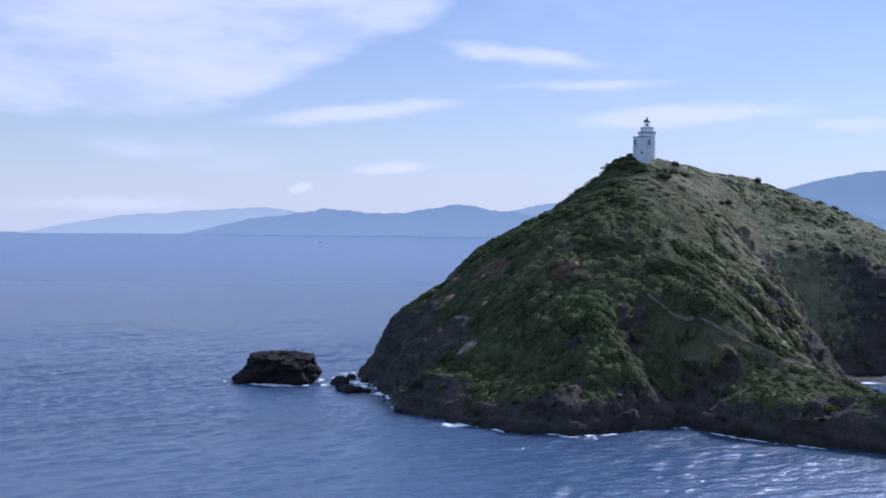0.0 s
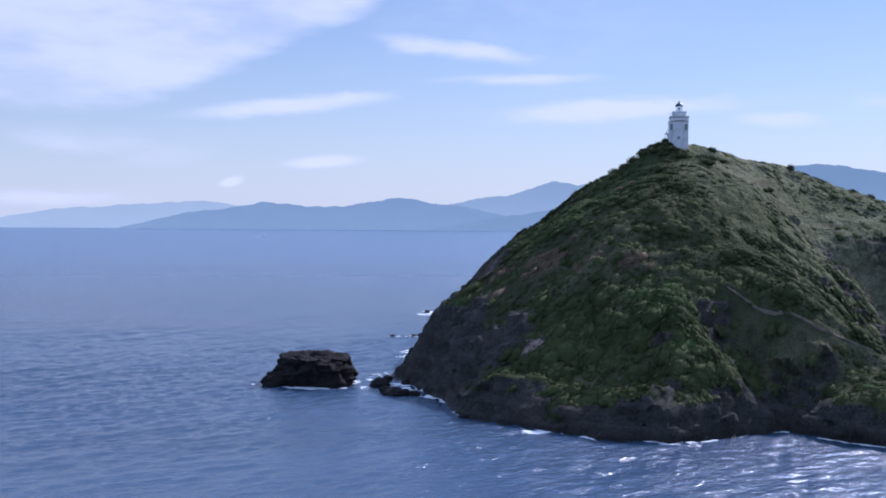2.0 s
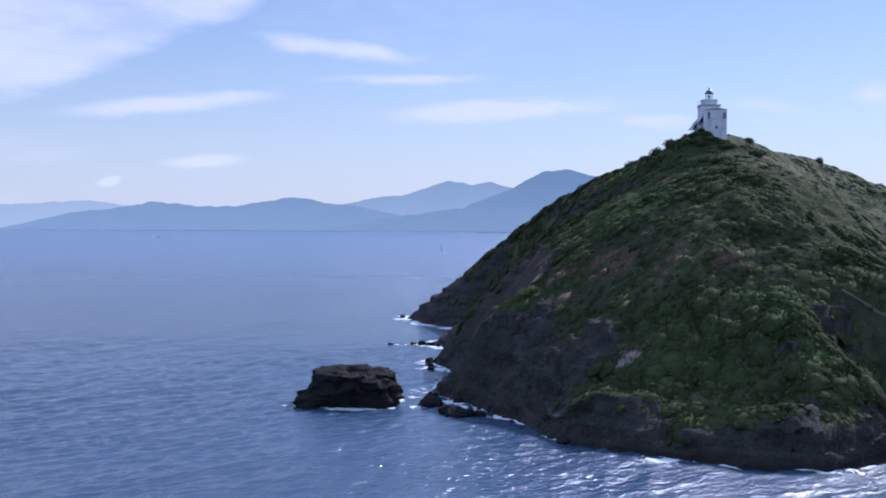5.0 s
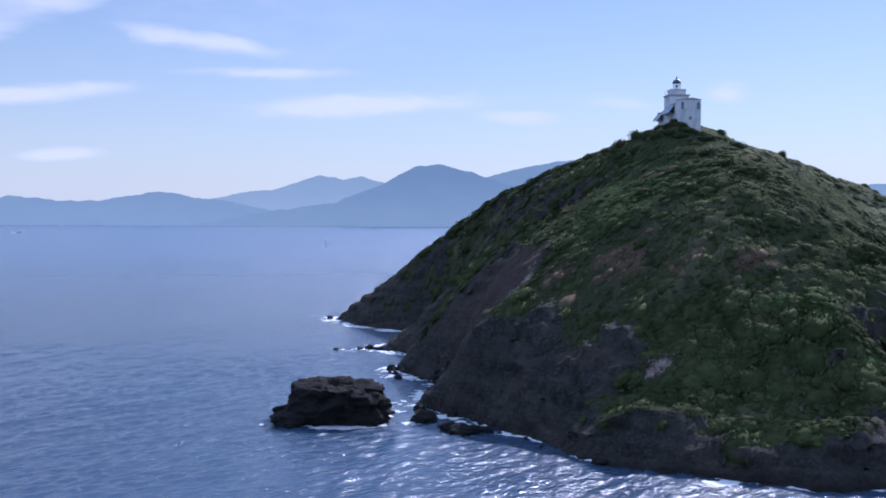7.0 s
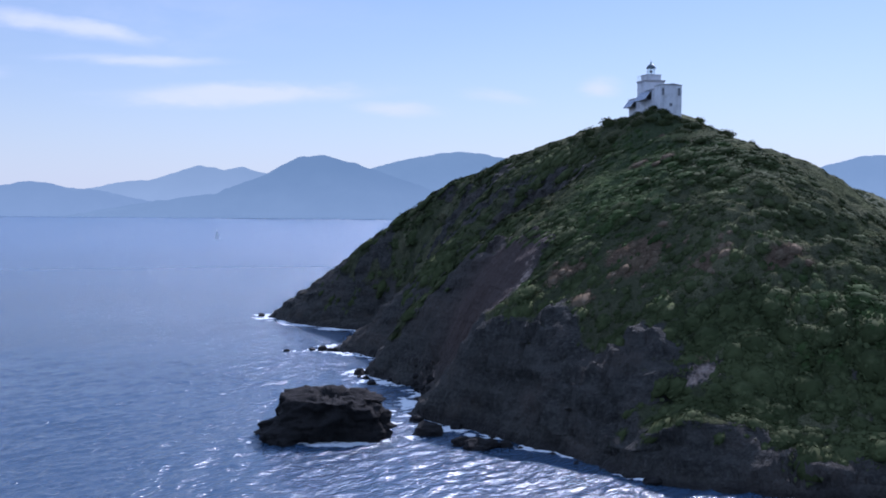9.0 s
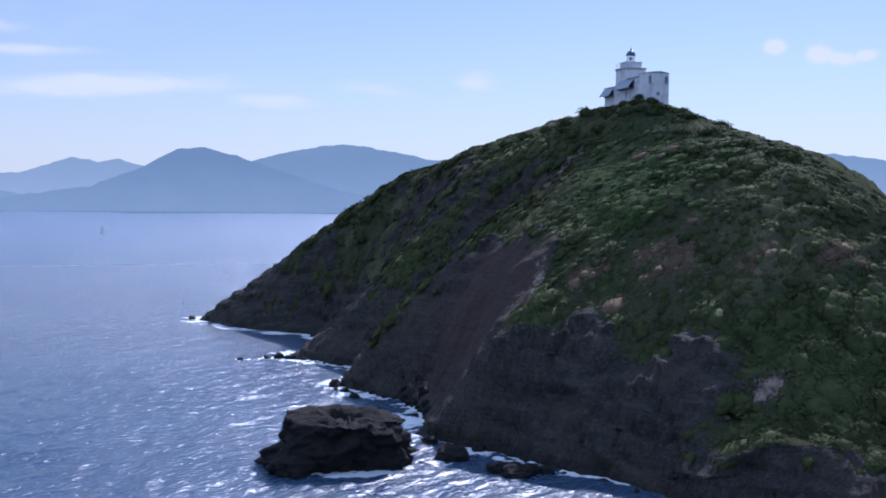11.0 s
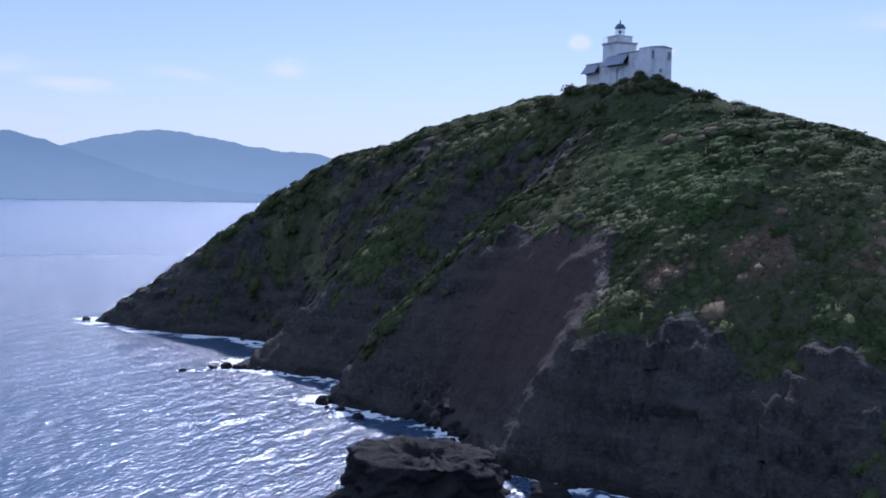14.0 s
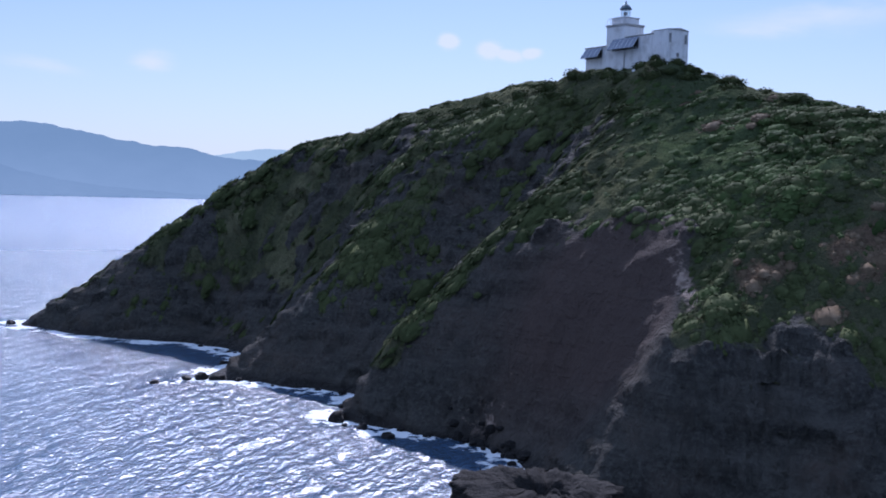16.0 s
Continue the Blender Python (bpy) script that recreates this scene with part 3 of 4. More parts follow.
DRY = np.clip(1.5 * near(12, 331, 9, 4, -5) + near(22, 317.5, 4.5, 2.6) + 0.8 * near(32, 307.7, 4.5, 2.6) + 0.9 * near(4, 342, 5, 3, -60) + 0.35 * near(100, 395, 40, 26, 10) + 0.4 * near(8, 299, 6, 3), 0, 1)
DRY = np.clip(DRY * (0.85 + 0.9 * fbm(GX / 4, GY / 4, 2.0, 3)), 0, 1)
VEG = np.maximum(VEG, np.clip(0.9 * near(60, 283, 13, 8, -35) + 0.7 * near(112, 376, 30, 14) + 0.55 * near(96, 335, 12, 20) + 0.9 * near(15, 374, 5, 11) * step(34, 38, HEIGHT), 0, 0.85) * step(3, 7, HEIGHT))
VEG = np.maximum(VEG, 0.75 * step(12, 22, HEIGHT + 5 * fbm(GX / 8, GY / 8, 3.0, 3)) * step(432, 446, GY) * step(0.2, 0.5, fbm(GX / 6, GY / 6, 5.0, 3) + 0.45))
CREST_EDGE = np.min([np.hypot(GX - px, GY - py) for px, py in along([(22, 394), (11.4, 397), (3, 402), (-7, 408), (-11, 410)], 2.0)], 0)
VEG = np.maximum(VEG, 0.9 * step(5.5, 2.0, CREST_EDGE + 1.5 * fbm(GX / 4, GY / 4, 2.0, 2)) * step(7, 11, HEIGHT))
rows_, cols_ = GX.shape


def build_headland():
    index = np.arange(rows_ * cols_).reshape(rows_, cols_)
    keep = np.maximum.reduce([HEIGHT[:-1, :-1], HEIGHT[1:, :-1], HEIGHT[:-1, 1:], HEIGHT[1:, 1:]]) > -3.0
    quads = np.stack([index[:-1, :-1], index[:-1, 1:], index[1:, 1:], index[1:, :-1]], 2)[keep]
    used = np.unique(quads)
    place = np.zeros(rows_ * cols_, int)
    place[used] = np.arange(len(used))
    verts = np.stack([PX.ravel(), PY.ravel(), HEIGHT.ravel()], 1)[used]
    ob = raw("ground", verts, place[quads], LAND, smooth=True)
    wet = 1 - step(0.6, 2.2, HEIGHT + 0.8 * fbm(GX / 6, GY / 6))
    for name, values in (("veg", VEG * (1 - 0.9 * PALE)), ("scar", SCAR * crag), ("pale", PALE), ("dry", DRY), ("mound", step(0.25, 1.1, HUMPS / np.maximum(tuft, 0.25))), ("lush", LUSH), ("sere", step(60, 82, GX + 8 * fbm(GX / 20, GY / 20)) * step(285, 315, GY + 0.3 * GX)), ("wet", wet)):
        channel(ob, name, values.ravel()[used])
    tagged(ob, "dark layered rock headland with green scrub above its cliffs", "headland", kind="structure")
    return ob


build_headland()


def ground_at(x, y):
    i, j = int(round((y - Y0) / CELL)), int(round((x - X0) / CELL))
    return float(HEIGHT[min(max(i, 0), rows_ - 1), min(max(j, 0), cols_ - 1)])


# ---- sea: one sheet to the horizon ----


def build_sea():
    def spaced(lo, hi, gap, below, above, fine):
        def side(grow):
            got, d = [0.0], gap
            while got[-1] < 5200:
                d *= grow
                got.append(got[-1] + d)
            return got[1:]
        mid = [lo]
        while mid[-1] < hi:
            mid.append(mid[-1] + (fine[2] if fine[0] < mid[-1] < fine[1] else gap))
        hi = mid[-1]
        return np.array([lo - s for s in reversed(side(below))] + mid + [hi + s for s in side(above)])
    xs, ys = spaced(-165, 70, 0.78, 1.035, 1.06, (-120, 0, 0.58)), spaced(118, 440, 0.8, 1.06, 1.022, (250, 400, 0.58))
    sx, sy = np.meshgrid(xs, ys)
    depth = land(np.clip(sx, -60, 260), np.clip(sy, 205, 620))
    inside = (sx > -60) & (sx < 260) & (sy > 205) & (sy < 620)
    depth = np.where(inside, depth, -30)
    stack = np.hypot((sx + 47) / 10.0, (sy - 338.5) / 9.0)
    depth = np.maximum(depth, -12 * (stack - 1) - 0.5)
    # foam by depth; wider in the west, where its white also paints sun glitter
    surf = np.clip(1 + depth / (3.2 + 3.4 * step(300, 330, sy) * step(60, 40, sx)), 0, 1) * (1 + 0.75 * step(300, 330, sy) * step(60, 40, sx))
    for cx, cy, r in ((-18, 463, 5), (-22, 463, 4), (-20, 402, 6), (-30, 344, 4), (-58.5, 336, 5), (-16, 408, 5), (-12, 383, 5), (-4, 462, 5), (-33, 331, 3), (30, 253, 4), (4, 266, 4)):
        surf = np.maximum(surf, 1.15 * np.exp(-(((sx - cx) / r) ** 2 + ((sy - cy) / (0.8 * r)) ** 2)))
    shoal = 0.35 * step(-9, 0, depth) * step(95, 110, sx)
    n, m = sx.shape
    index = np.arange(n * m).reshape(n, m)
    under = np.minimum.reduce([depth[:-1, :-1], depth[1:, :-1], depth[:-1, 1:], depth[1:, 1:]]) > 3.0
    quads = np.stack([index[:-1, :-1], index[:-1, 1:], index[1:, 1:], index[1:, :-1]], 2)[~under]
    # wind waves: many trains about one heading, crests a little sharper than troughs
    rng = np.random.default_rng(11)
    lift = np.zeros_like(sx)
    reach = np.maximum(np.gradient(xs)[None, :], np.gradient(ys)[:, None])
    gust = 0.75 + 0.35 * fbm(sx / 60, sy / 60, 1.0, 3)
    for k in range(58):
        long = 1.05 * (9.0 / 1.05) ** rng.random() ** 1.3
        head = radians(-38 + rng.normal() * 18)
        phase = (sx * math.sin(head) + sy * math.cos(head)) * math.tau / long + rng.uniform(0, math.tau)
        phase = phase + 1.3 * fbm(sx / 30, sy / 30, k * 3.1, 2)
        lift += 0.0128 * long ** 0.62 * (1 - np.abs(np.sin(phase / 2)) * 2 + 0.27) * np.clip(3.1 - 7.0 * reach / long, 0, 1)
    for k in range(10):
        long = rng.uniform(9, 24)
        head = radians(-38 + rng.normal() * 18)
        swell = 0.03 * long ** 0.6 * np.sin((sx * math.sin(head) + sy * math.cos(head)) * math.tau / long + rng.uniform(0, math.tau) + 1.5 * fbm(sx / 70, sy / 70, k * 5.3, 2))
        lift += swell * 0.25 * np.clip(3.0 - 9.0 * reach / long, 0, 1)
    lift *= (1 - step(380, 640, np.hypot(sx + 60, sy - 100))) * gust * (0.7 + 0.3 * step(0, -8, depth))
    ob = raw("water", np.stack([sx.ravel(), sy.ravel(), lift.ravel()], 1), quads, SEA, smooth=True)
    channel(ob, "surf", surf)
    channel(ob, "shoal", shoal)
    tagged(ob, "deep blue sea with short wind waves and foam along the rocks", "sea", kind="structure")


build_sea()

# ---- far coast: ranges as (azimuth, height) about the middle of the bay ----
BAY = (-90.0, 130.0)
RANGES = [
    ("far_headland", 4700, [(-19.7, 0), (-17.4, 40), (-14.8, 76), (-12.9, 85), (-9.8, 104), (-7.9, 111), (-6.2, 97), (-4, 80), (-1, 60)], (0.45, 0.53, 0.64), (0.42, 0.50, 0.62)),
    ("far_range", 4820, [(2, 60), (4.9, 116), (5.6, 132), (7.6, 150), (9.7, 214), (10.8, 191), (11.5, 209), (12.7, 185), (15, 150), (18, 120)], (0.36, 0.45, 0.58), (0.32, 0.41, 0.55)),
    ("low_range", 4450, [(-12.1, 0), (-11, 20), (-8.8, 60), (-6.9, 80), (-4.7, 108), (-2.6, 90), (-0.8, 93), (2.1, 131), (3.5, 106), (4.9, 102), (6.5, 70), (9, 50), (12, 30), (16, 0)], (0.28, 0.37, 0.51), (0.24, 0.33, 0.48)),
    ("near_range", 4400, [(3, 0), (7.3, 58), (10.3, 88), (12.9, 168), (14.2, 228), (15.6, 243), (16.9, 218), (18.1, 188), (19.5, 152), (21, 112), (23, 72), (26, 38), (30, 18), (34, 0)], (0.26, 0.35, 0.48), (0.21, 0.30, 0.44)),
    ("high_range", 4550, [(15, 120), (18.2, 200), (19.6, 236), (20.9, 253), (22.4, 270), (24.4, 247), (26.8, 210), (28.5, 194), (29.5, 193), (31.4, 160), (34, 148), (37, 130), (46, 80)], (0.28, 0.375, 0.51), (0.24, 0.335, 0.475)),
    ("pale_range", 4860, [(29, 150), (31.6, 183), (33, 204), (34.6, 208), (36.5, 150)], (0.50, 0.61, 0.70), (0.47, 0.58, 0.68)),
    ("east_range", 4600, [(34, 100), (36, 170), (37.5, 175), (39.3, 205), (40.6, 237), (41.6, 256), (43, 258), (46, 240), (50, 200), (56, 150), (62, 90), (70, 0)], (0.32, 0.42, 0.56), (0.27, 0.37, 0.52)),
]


def build_range(name, far, line, air, tint):
    az = np.linspace(line[0][0], line[-1][0], int((line[-1][0] - line[0][0]) * 14) + 2)
    crest = np.interp(az, [a for a, _ in line], [h for _, h in line])
    soft = np.convolve(np.pad(crest, 3, "edge"), np.ones(7) / 7, "valid")
    crest = soft + (3.0 * fbm(az * 2.2, far, 0, 5)) * np.clip(soft / 60, 0, 1)
    crest = np.maximum(crest, 0)
    verts, levels = [], 9
    for k in range(levels):
        f = k / (levels - 1)
        r = far - 45 * (1 - f) - np.where(f < 1, 20 * fbm(az * 1.1, f * 3, far, 3), 0)
        h = crest * f ** 0.9 - (6 if k == 0 else 0)
        verts.append(np.stack([BAY[0] + r * np.sin(np.radians(az)), BAY[1] + r * np.cos(np.radians(az)), h], 1))
    verts = np.concatenate(verts)
    n = len(az)
    index = np.arange(len(verts)).reshape(levels, n)
    quads = np.stack([index[:-1, :-1], index[:-1, 1:], index[1:, 1:], index[1:, :-1]], 2).reshape(-1, 4)
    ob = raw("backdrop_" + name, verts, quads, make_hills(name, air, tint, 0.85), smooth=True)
    tagged(ob, "hazy blue mountain range across the bay", "mountains", kind="structure")


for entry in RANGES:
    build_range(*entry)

# ---- sea stack ----


def build_stack():
    """A broad flat-topped rock, undercut a little, with a low ledge on its west side."""
    turns, levels = 180, 44
    th = np.linspace(0, math.tau, turns, endpoint=False)
    grid_t, grid_k = np.meshgrid(th, np.arange(levels))
    f = grid_k / (levels - 1)
    wall = np.minimum(f / 0.72, 1)
    z = -3 + 10.3 * wall
    rx = 7.9 + 0.5 * np.cos(2 * grid_t)
    ry = 8.0
    squareness = (np.abs(np.cos(grid_t)) ** 3.2 + np.abs(np.sin(grid_t)) ** 3.2) ** (-1 / 3.2)
    toe = 4.6 * np.exp(-((z - 0.3) / 3.4) ** 2) * np.clip(-np.cos(grid_t - 0.35), 0, 1) ** 1.5
    slope = 1 - 0.13 * np.clip(z, 0, 9) / 7
    shrink = np.where(f > 0.72, 1 - (f - 0.72) / 0.28, 1.0)
    r = squareness * slope * shrink
    x = r * rx * np.cos(grid_t) - toe * shrink
    y = r * ry * np.sin(grid_t)
    cut = 1.5 * ridged(x / 6 + 3, y / 6, z / 6, 4) + 0.5 * ridged(x / 2.1, y / 2.1, z / 1.3, 3) + 0.8 * blocks(x / 4, y / 4, z / 2.4) + 0.35 * blocks(x / 1.6, y / 1.6, z / 1.1)
    x, y = x + cut * np.cos(grid_t) * shrink, y + cut * np.sin(grid_t) * shrink
    top = np.clip((f - 0.6) / 0.4, 0, 1)
    z = z + top * (0.8 * ridged(x / 5.5, y / 5.5, 0, 4) - 0.4 + 0.6 * blocks(x / 2.2, y / 2.2, 0 * x) + 0.7 * fbm(x / 1.3, y / 1.3, 3, 3) - 0.03 * x + 0.12 * y)
    verts = np.stack([x - 46.3, y + 338.6, z], 2).reshape(-1, 3)
    index = np.arange(turns * levels).reshape(levels, turns)
    quads = np.stack([index[:-1], np.roll(index, -1, 1)[:-1], np.roll(index, -1, 1)[1:], index[1:]], 2).reshape(-1, 4)
    root = tagged(new("islet"), "broad flat-topped dark rock standing in the sea off the headland", "islet")
    root.matrix_world = pose(-46.3, 338.6, 0)
    height = verts[quads][:, :, 2].mean(1) + 0.5 * fbm(verts[quads][:, 0, 0] / 2, verts[quads][:, 0, 1] / 2)
    for name, mine, note in (("wave_cut_base", height < 2.0, "black wet rock of the tide line"), ("upper_rock", height >= 2.0, "")):
        used = np.unique(quads[mine])
        place = np.zeros(len(verts), int)
        place[used] = np.arange(len(used))
        ob = raw(name, verts[used] - np.array([-46.3, 338.6, 0]), place[quads[mine]], ROCK, root)
        channel(ob, "wet", 1 - step(0.5, 1.8, verts[used][:, 2]))
        if note:
            tagged(ob, note)


build_stack()


def boulder(name, x, y, z, size, seed):
    """A rough angular rock."""
    bm = bmesh.new()
    bmesh.ops.create_icosphere(bm, subdivisions=3, radius=1.0)
    rnd = random.Random(seed)
    sx, sy, sz = size * rnd.uniform(0.8, 1.3), size * rnd.uniform(0.7, 1.1), size * rnd.uniform(0.55, 0.85)
    off = Vector((rnd.uniform(0, 50), rnd.uniform(0, 50), rnd.uniform(0, 50)))
    for v in bm.verts:
        k = 1 + 0.32 * noise.noise(v.co * 1.3 + off) + 0.16 * noise.noise(v.co * 3.1 + off)
        v.co = Vector((v.co.x * k * sx, v.co.y * k * sy, v.co.z * k * sz))
    ob = part(name, bm, ROCK)
    ob.matrix_world = pose(x, y, z, 0, 0, rnd.uniform(0, 360))
    channel(ob, "wet", [1.0 - min(1, max(0, (v.co.z + z - 0.3) / 1.2)) for v in ob.data.vertices])
    return ob


SKERRIES = [(-29.2, 332.5, 2.6), (-27.5, 320, 2.0), (-25.5, 318, 2.4), (-23.0, 318, 1.8), (-20.5, 317, 1.5), (-27, 345, 1.3), (-10.5, 284, 1.3), (-13, 463, 1.6), (-16, 464, 1.1), (-24, 463, 1.0), (-6, 575, 1.4), (-18, 411, 1.6), (-19, 403, 1.0), (-20, 395, 1.1)]
for n, (x, y, size) in enumerate(SKERRIES):
    tagged(boulder("shore_rock", x, y, size * 0.15, size, n), "dark wet rock awash at the foot of the cliff", "rock", "rocks along the shore")

# fallen blocks at the foot of the scar
rnd = random.Random(21)
for n in range(34):
    f = rnd.random()
    y = 380.0 + rnd.gauss(0, 5.5)
    x = -14.0 + 3.5 * f + 0.25 * (y - 378)
    size = 0.35 + 0.95 * rnd.random() ** 2
    tagged(boulder("fallen_block", x, y, max(ground_at(x, y), 0.1) + size * 0.15, size, 100 + n), "grey block of rock fallen from the scar to the shore", "rock", "blocks under the scar")

# rocks awash along the west shore
for n, (x, y) in enumerate(along(SHORE_WEST[3:22], 3.6)):
    if rnd.random() < 0.62 and y > 300:
        size = 0.4 + 1.3 * rnd.random() ** 2
        off = rnd.uniform(-0.5, 3.2)
        tagged(boulder("shore_rock", x - off, y + rnd.gauss(0, 1), size * 0.15, size, 300 + n), "dark wet rock awash at the foot of the cliff", "rock", "rocks along the shore")

# ---- lighthouse: built in its own frame, u across, v along towards the north ----
TURN_HOUSE = -9.8
HOUSE_AT = (69.0, 403.6, 68.0)


def holed_wall(bm, u0, u1, z0, z1, v, thick, holes):
    """A wall in the u-z plane, with rectangular holes (u0, z0, u1, z1) right through it."""
    us = sorted({u0, u1, *(a for h in holes for a in (h[0], h[2]))})
    zs = sorted({z0, z1, *(a for h in holes for a in (h[1], h[3]))})
    for a, b in zip(us, us[1:]):
        for c, d in zip(zs, zs[1:]):
            if not any(h[0] <= a and b <= h[2] and h[1] <= c and d <= h[3] for h in holes):
                box(bm, a, v, c, b, v + thick, d)


def build_lighthouse():
    root = tagged(new("lighthouse"), "white limewashed lighthouse with keepers' house on the hilltop", "lighthouse")
    root.matrix_world = pose(*HOUSE_AT, 0, 0, TURN_HOUSE)
    # gable wing
    holes = [(-2.75, 6.6, -1.95, 8.5), (1.95, 6.6, 2.75, 8.5), (-0.45, 3.6, 0.45, 4.4)]
    bm = bmesh.new()
    holed_wall(bm, -3.1, 3.1, -3.5, 9.3, 0.0, 0.45, holes)
    bm.verts.ensure_lookup_table()
    bmesh.ops.remove_doubles(bm, verts=bm.verts, dist=0.001)
    part("south_wall", bm, WALL, root)
    bm = bmesh.new()
    box(bm, -3.1, 0.45, -3.5, -2.65, 4.4, 9.3)
    box(bm, 2.65, 0.45, -3.5, 3.1, 16.0, 9.3)
    box(bm, -2.65, 3.95, -3.5, -1.2, 4.4, 9.3)
    part("wing_wall", bm, WALL, root)
    bm = bmesh.new()
    box(bm, -1.2, 4.4, -3.5, -0.75, 15.6, 9.0)
    part("west_wall", bm, WALL, root)
    for u, z0, z1, w in ((-2.35, 6.6, 8.5, 0.8), (2.35, 6.6, 8.5, 0.8), (0.0, 3.6, 4.4, 0.9)):
        bm = bmesh.new()
        box(bm, u - w / 2 + 0.003, 0.16, z0 + 0.003, u + w / 2 - 0.003, 0.22, z1 - 0.003)
        sh = part("shutter", bm, SHUT, root, "dark closed window shutter")
        bm = bmesh.new()
        for k in range(int((z1 - z0) / 0.16)):
            box(bm, u - w / 2 + 0.08, 0.13, z0 + 0.08 + k * 0.16, u + w / 2 - 0.08, 0.158, z0 + 0.18 + k * 0.16)
        part("louvre", bm, SHUT, sh)
        bm = bmesh.new()
        box(bm, u - w / 2 - 0.12, -0.08, z0 - 0.12, u + w / 2 + 0.12, 0.12, z0 - 0.003, 0.02)
        part("sill", bm, STONE, root)
    # low pitched roof over wing and link
    bm = bmesh.new()
    ridge = [(-3.2, 9.42), (0.6, 9.85), (3.2, 9.42), (3.2, 9.3), (-3.2, 9.3)]
    for v0, v1, us in ((-0.1, 4.5, ridge), (4.503, 15.7, [(-1.3, 9.3), (0.9, 9.6), (3.2, 9.42), (3.2, 9.3), (-1.3, 9.12)])):
        a = [bm.verts.new((u, v0, z)) for u, z in us]
        b = [bm.verts.new((u, v1, z)) for u, z in us]
        for i in range(5):
            bm.faces.new((a[i], a[(i + 1) % 5], b[(i + 1) % 5], b[i]))
        bm.faces.new(list(reversed(a)))
        bm.faces.new(b)
    bmesh.ops.recalc_face_normals(bm, faces=bm.faces)
    part("roof", bm, ROOF, root)
    # square tower
    cu, cv = 1.65, 18.9
    bm = bmesh.new()
    box(bm, cu - 3.0, cv - 3.0, -3.5, cu + 3.0, cv + 3.0, 12.2, 0.05)
    tower = part("tower", bm, WALL, root)
    bm = bmesh.new()
    box(bm, cu - 3.25, cv - 3.25, 12.2, cu + 3.25, cv + 3.25, 12.5, 0.06)
    box(bm, cu - 3.12, cv - 3.12, 11.9, cu + 3.12, cv + 3.12, 12.203, 0.04)
    part("cornice", bm, STONE, tower, "grey stone cornice")
    bm = bmesh.new()
    box(bm, cu - 2.25, cv - 2.25, 12.503, cu + 2.25, cv + 2.25, 13.95, 0.12)
    box(bm, cu - 2.4, cv - 2.4, 13.953, cu + 2.4, cv + 2.4, 14.2, 0.06)
    part("drum", bm, WALL, tower)
    # lantern
    lantern = new("lantern")
    lantern.parent = root
    lantern.matrix_basis = pose(cu, cv, 14.2)
    bm = bmesh.new()
    spin(bm, [(1.25, 0.0), (1.25, 0.22), (1.18, 0.26)], 16)
    part("lantern_base", bm, WALL, lantern)
    bm = bmesh.new()
    for i in range(8):
        t = math.tau * (i + 0.5) / 8
        tube(bm, (1.12 * math.cos(t), 1.12 * math.sin(t), 0.26), (1.12 * math.cos(t), 1.12 * math.sin(t), 1.95), 0.045, sides=6)
    part("mullion", bm, STEEL, lantern)
    bm = bmesh.new()
    spin(bm, [(1.08, 0.26), (1.08, 1.95)], 24)
    for f in [f for f in bm.faces if len(f.verts) > 4]:
        bm.faces.remove(f)
    glass = part("glazing", bm, GLASS, lantern)
    glass.visible_shadow = False
    bm = bmesh.new()
    spin(bm, [(0.16, 0.2), (0.16, 0.7), (0.38, 0.75), (0.44, 1.05), (0.38, 1.4), (0.15, 1.45)], 16)
    part("lens", bm, IRON, lantern, "dark lamp lens and pedestal")
    bm = bmesh.new()
    spin(bm, [(1.40, 1.95), (1.42, 2.05), (1.30, 2.25), (1.1, 2.6), (0.8, 2.95), (0.45, 3.15), (0.18, 3.25), (0.18, 3.45), (0.26, 3.6), (0.16, 3.8), (0.05, 3.9), (0.03, 4.35)], 24)
    part("dome", bm, DOME, lantern, "dark domed lantern roof with finial", True)
    # north annex
    bm = bmesh.new()
    box(bm, -0.9, cv + 3.003, -3.5, 3.6, 29.6, 7.7, 0.04)
    north = part("north_annex", bm, WALL, root)
    bm = bmesh.new()
    box(bm, -1.15, cv + 3.006, 7.7, 3.85, 29.85, 7.95, 0.05)
    part("flat_roof", bm, ROOF, north)
    # ring antenna on the tower's shoulder
    bm = bmesh.new()
    for i in range(24):
        t0, t1 = math.tau * i / 24, math.tau * (i + 1) / 24
        tube(bm, (cu - 2.9, cv + 2.4 + 0.55 * math.cos(t0), 13.25 + 0.75 * math.sin(t0)), (cu - 2.9, cv + 2.4 + 0.55 * math.cos(t1), 13.25 + 0.75 * math.sin(t1)), 0.05, sides=6)
    part("hoop", bm, STEEL, tower)
    # chimney stub
    bm = bmesh.new()
    box(bm, 1.2, 9.0, 9.3, 1.9, 9.7, 10.3, 0.03)
    part("chimney", bm, WALL, root)
    return root


build_lighthouse()


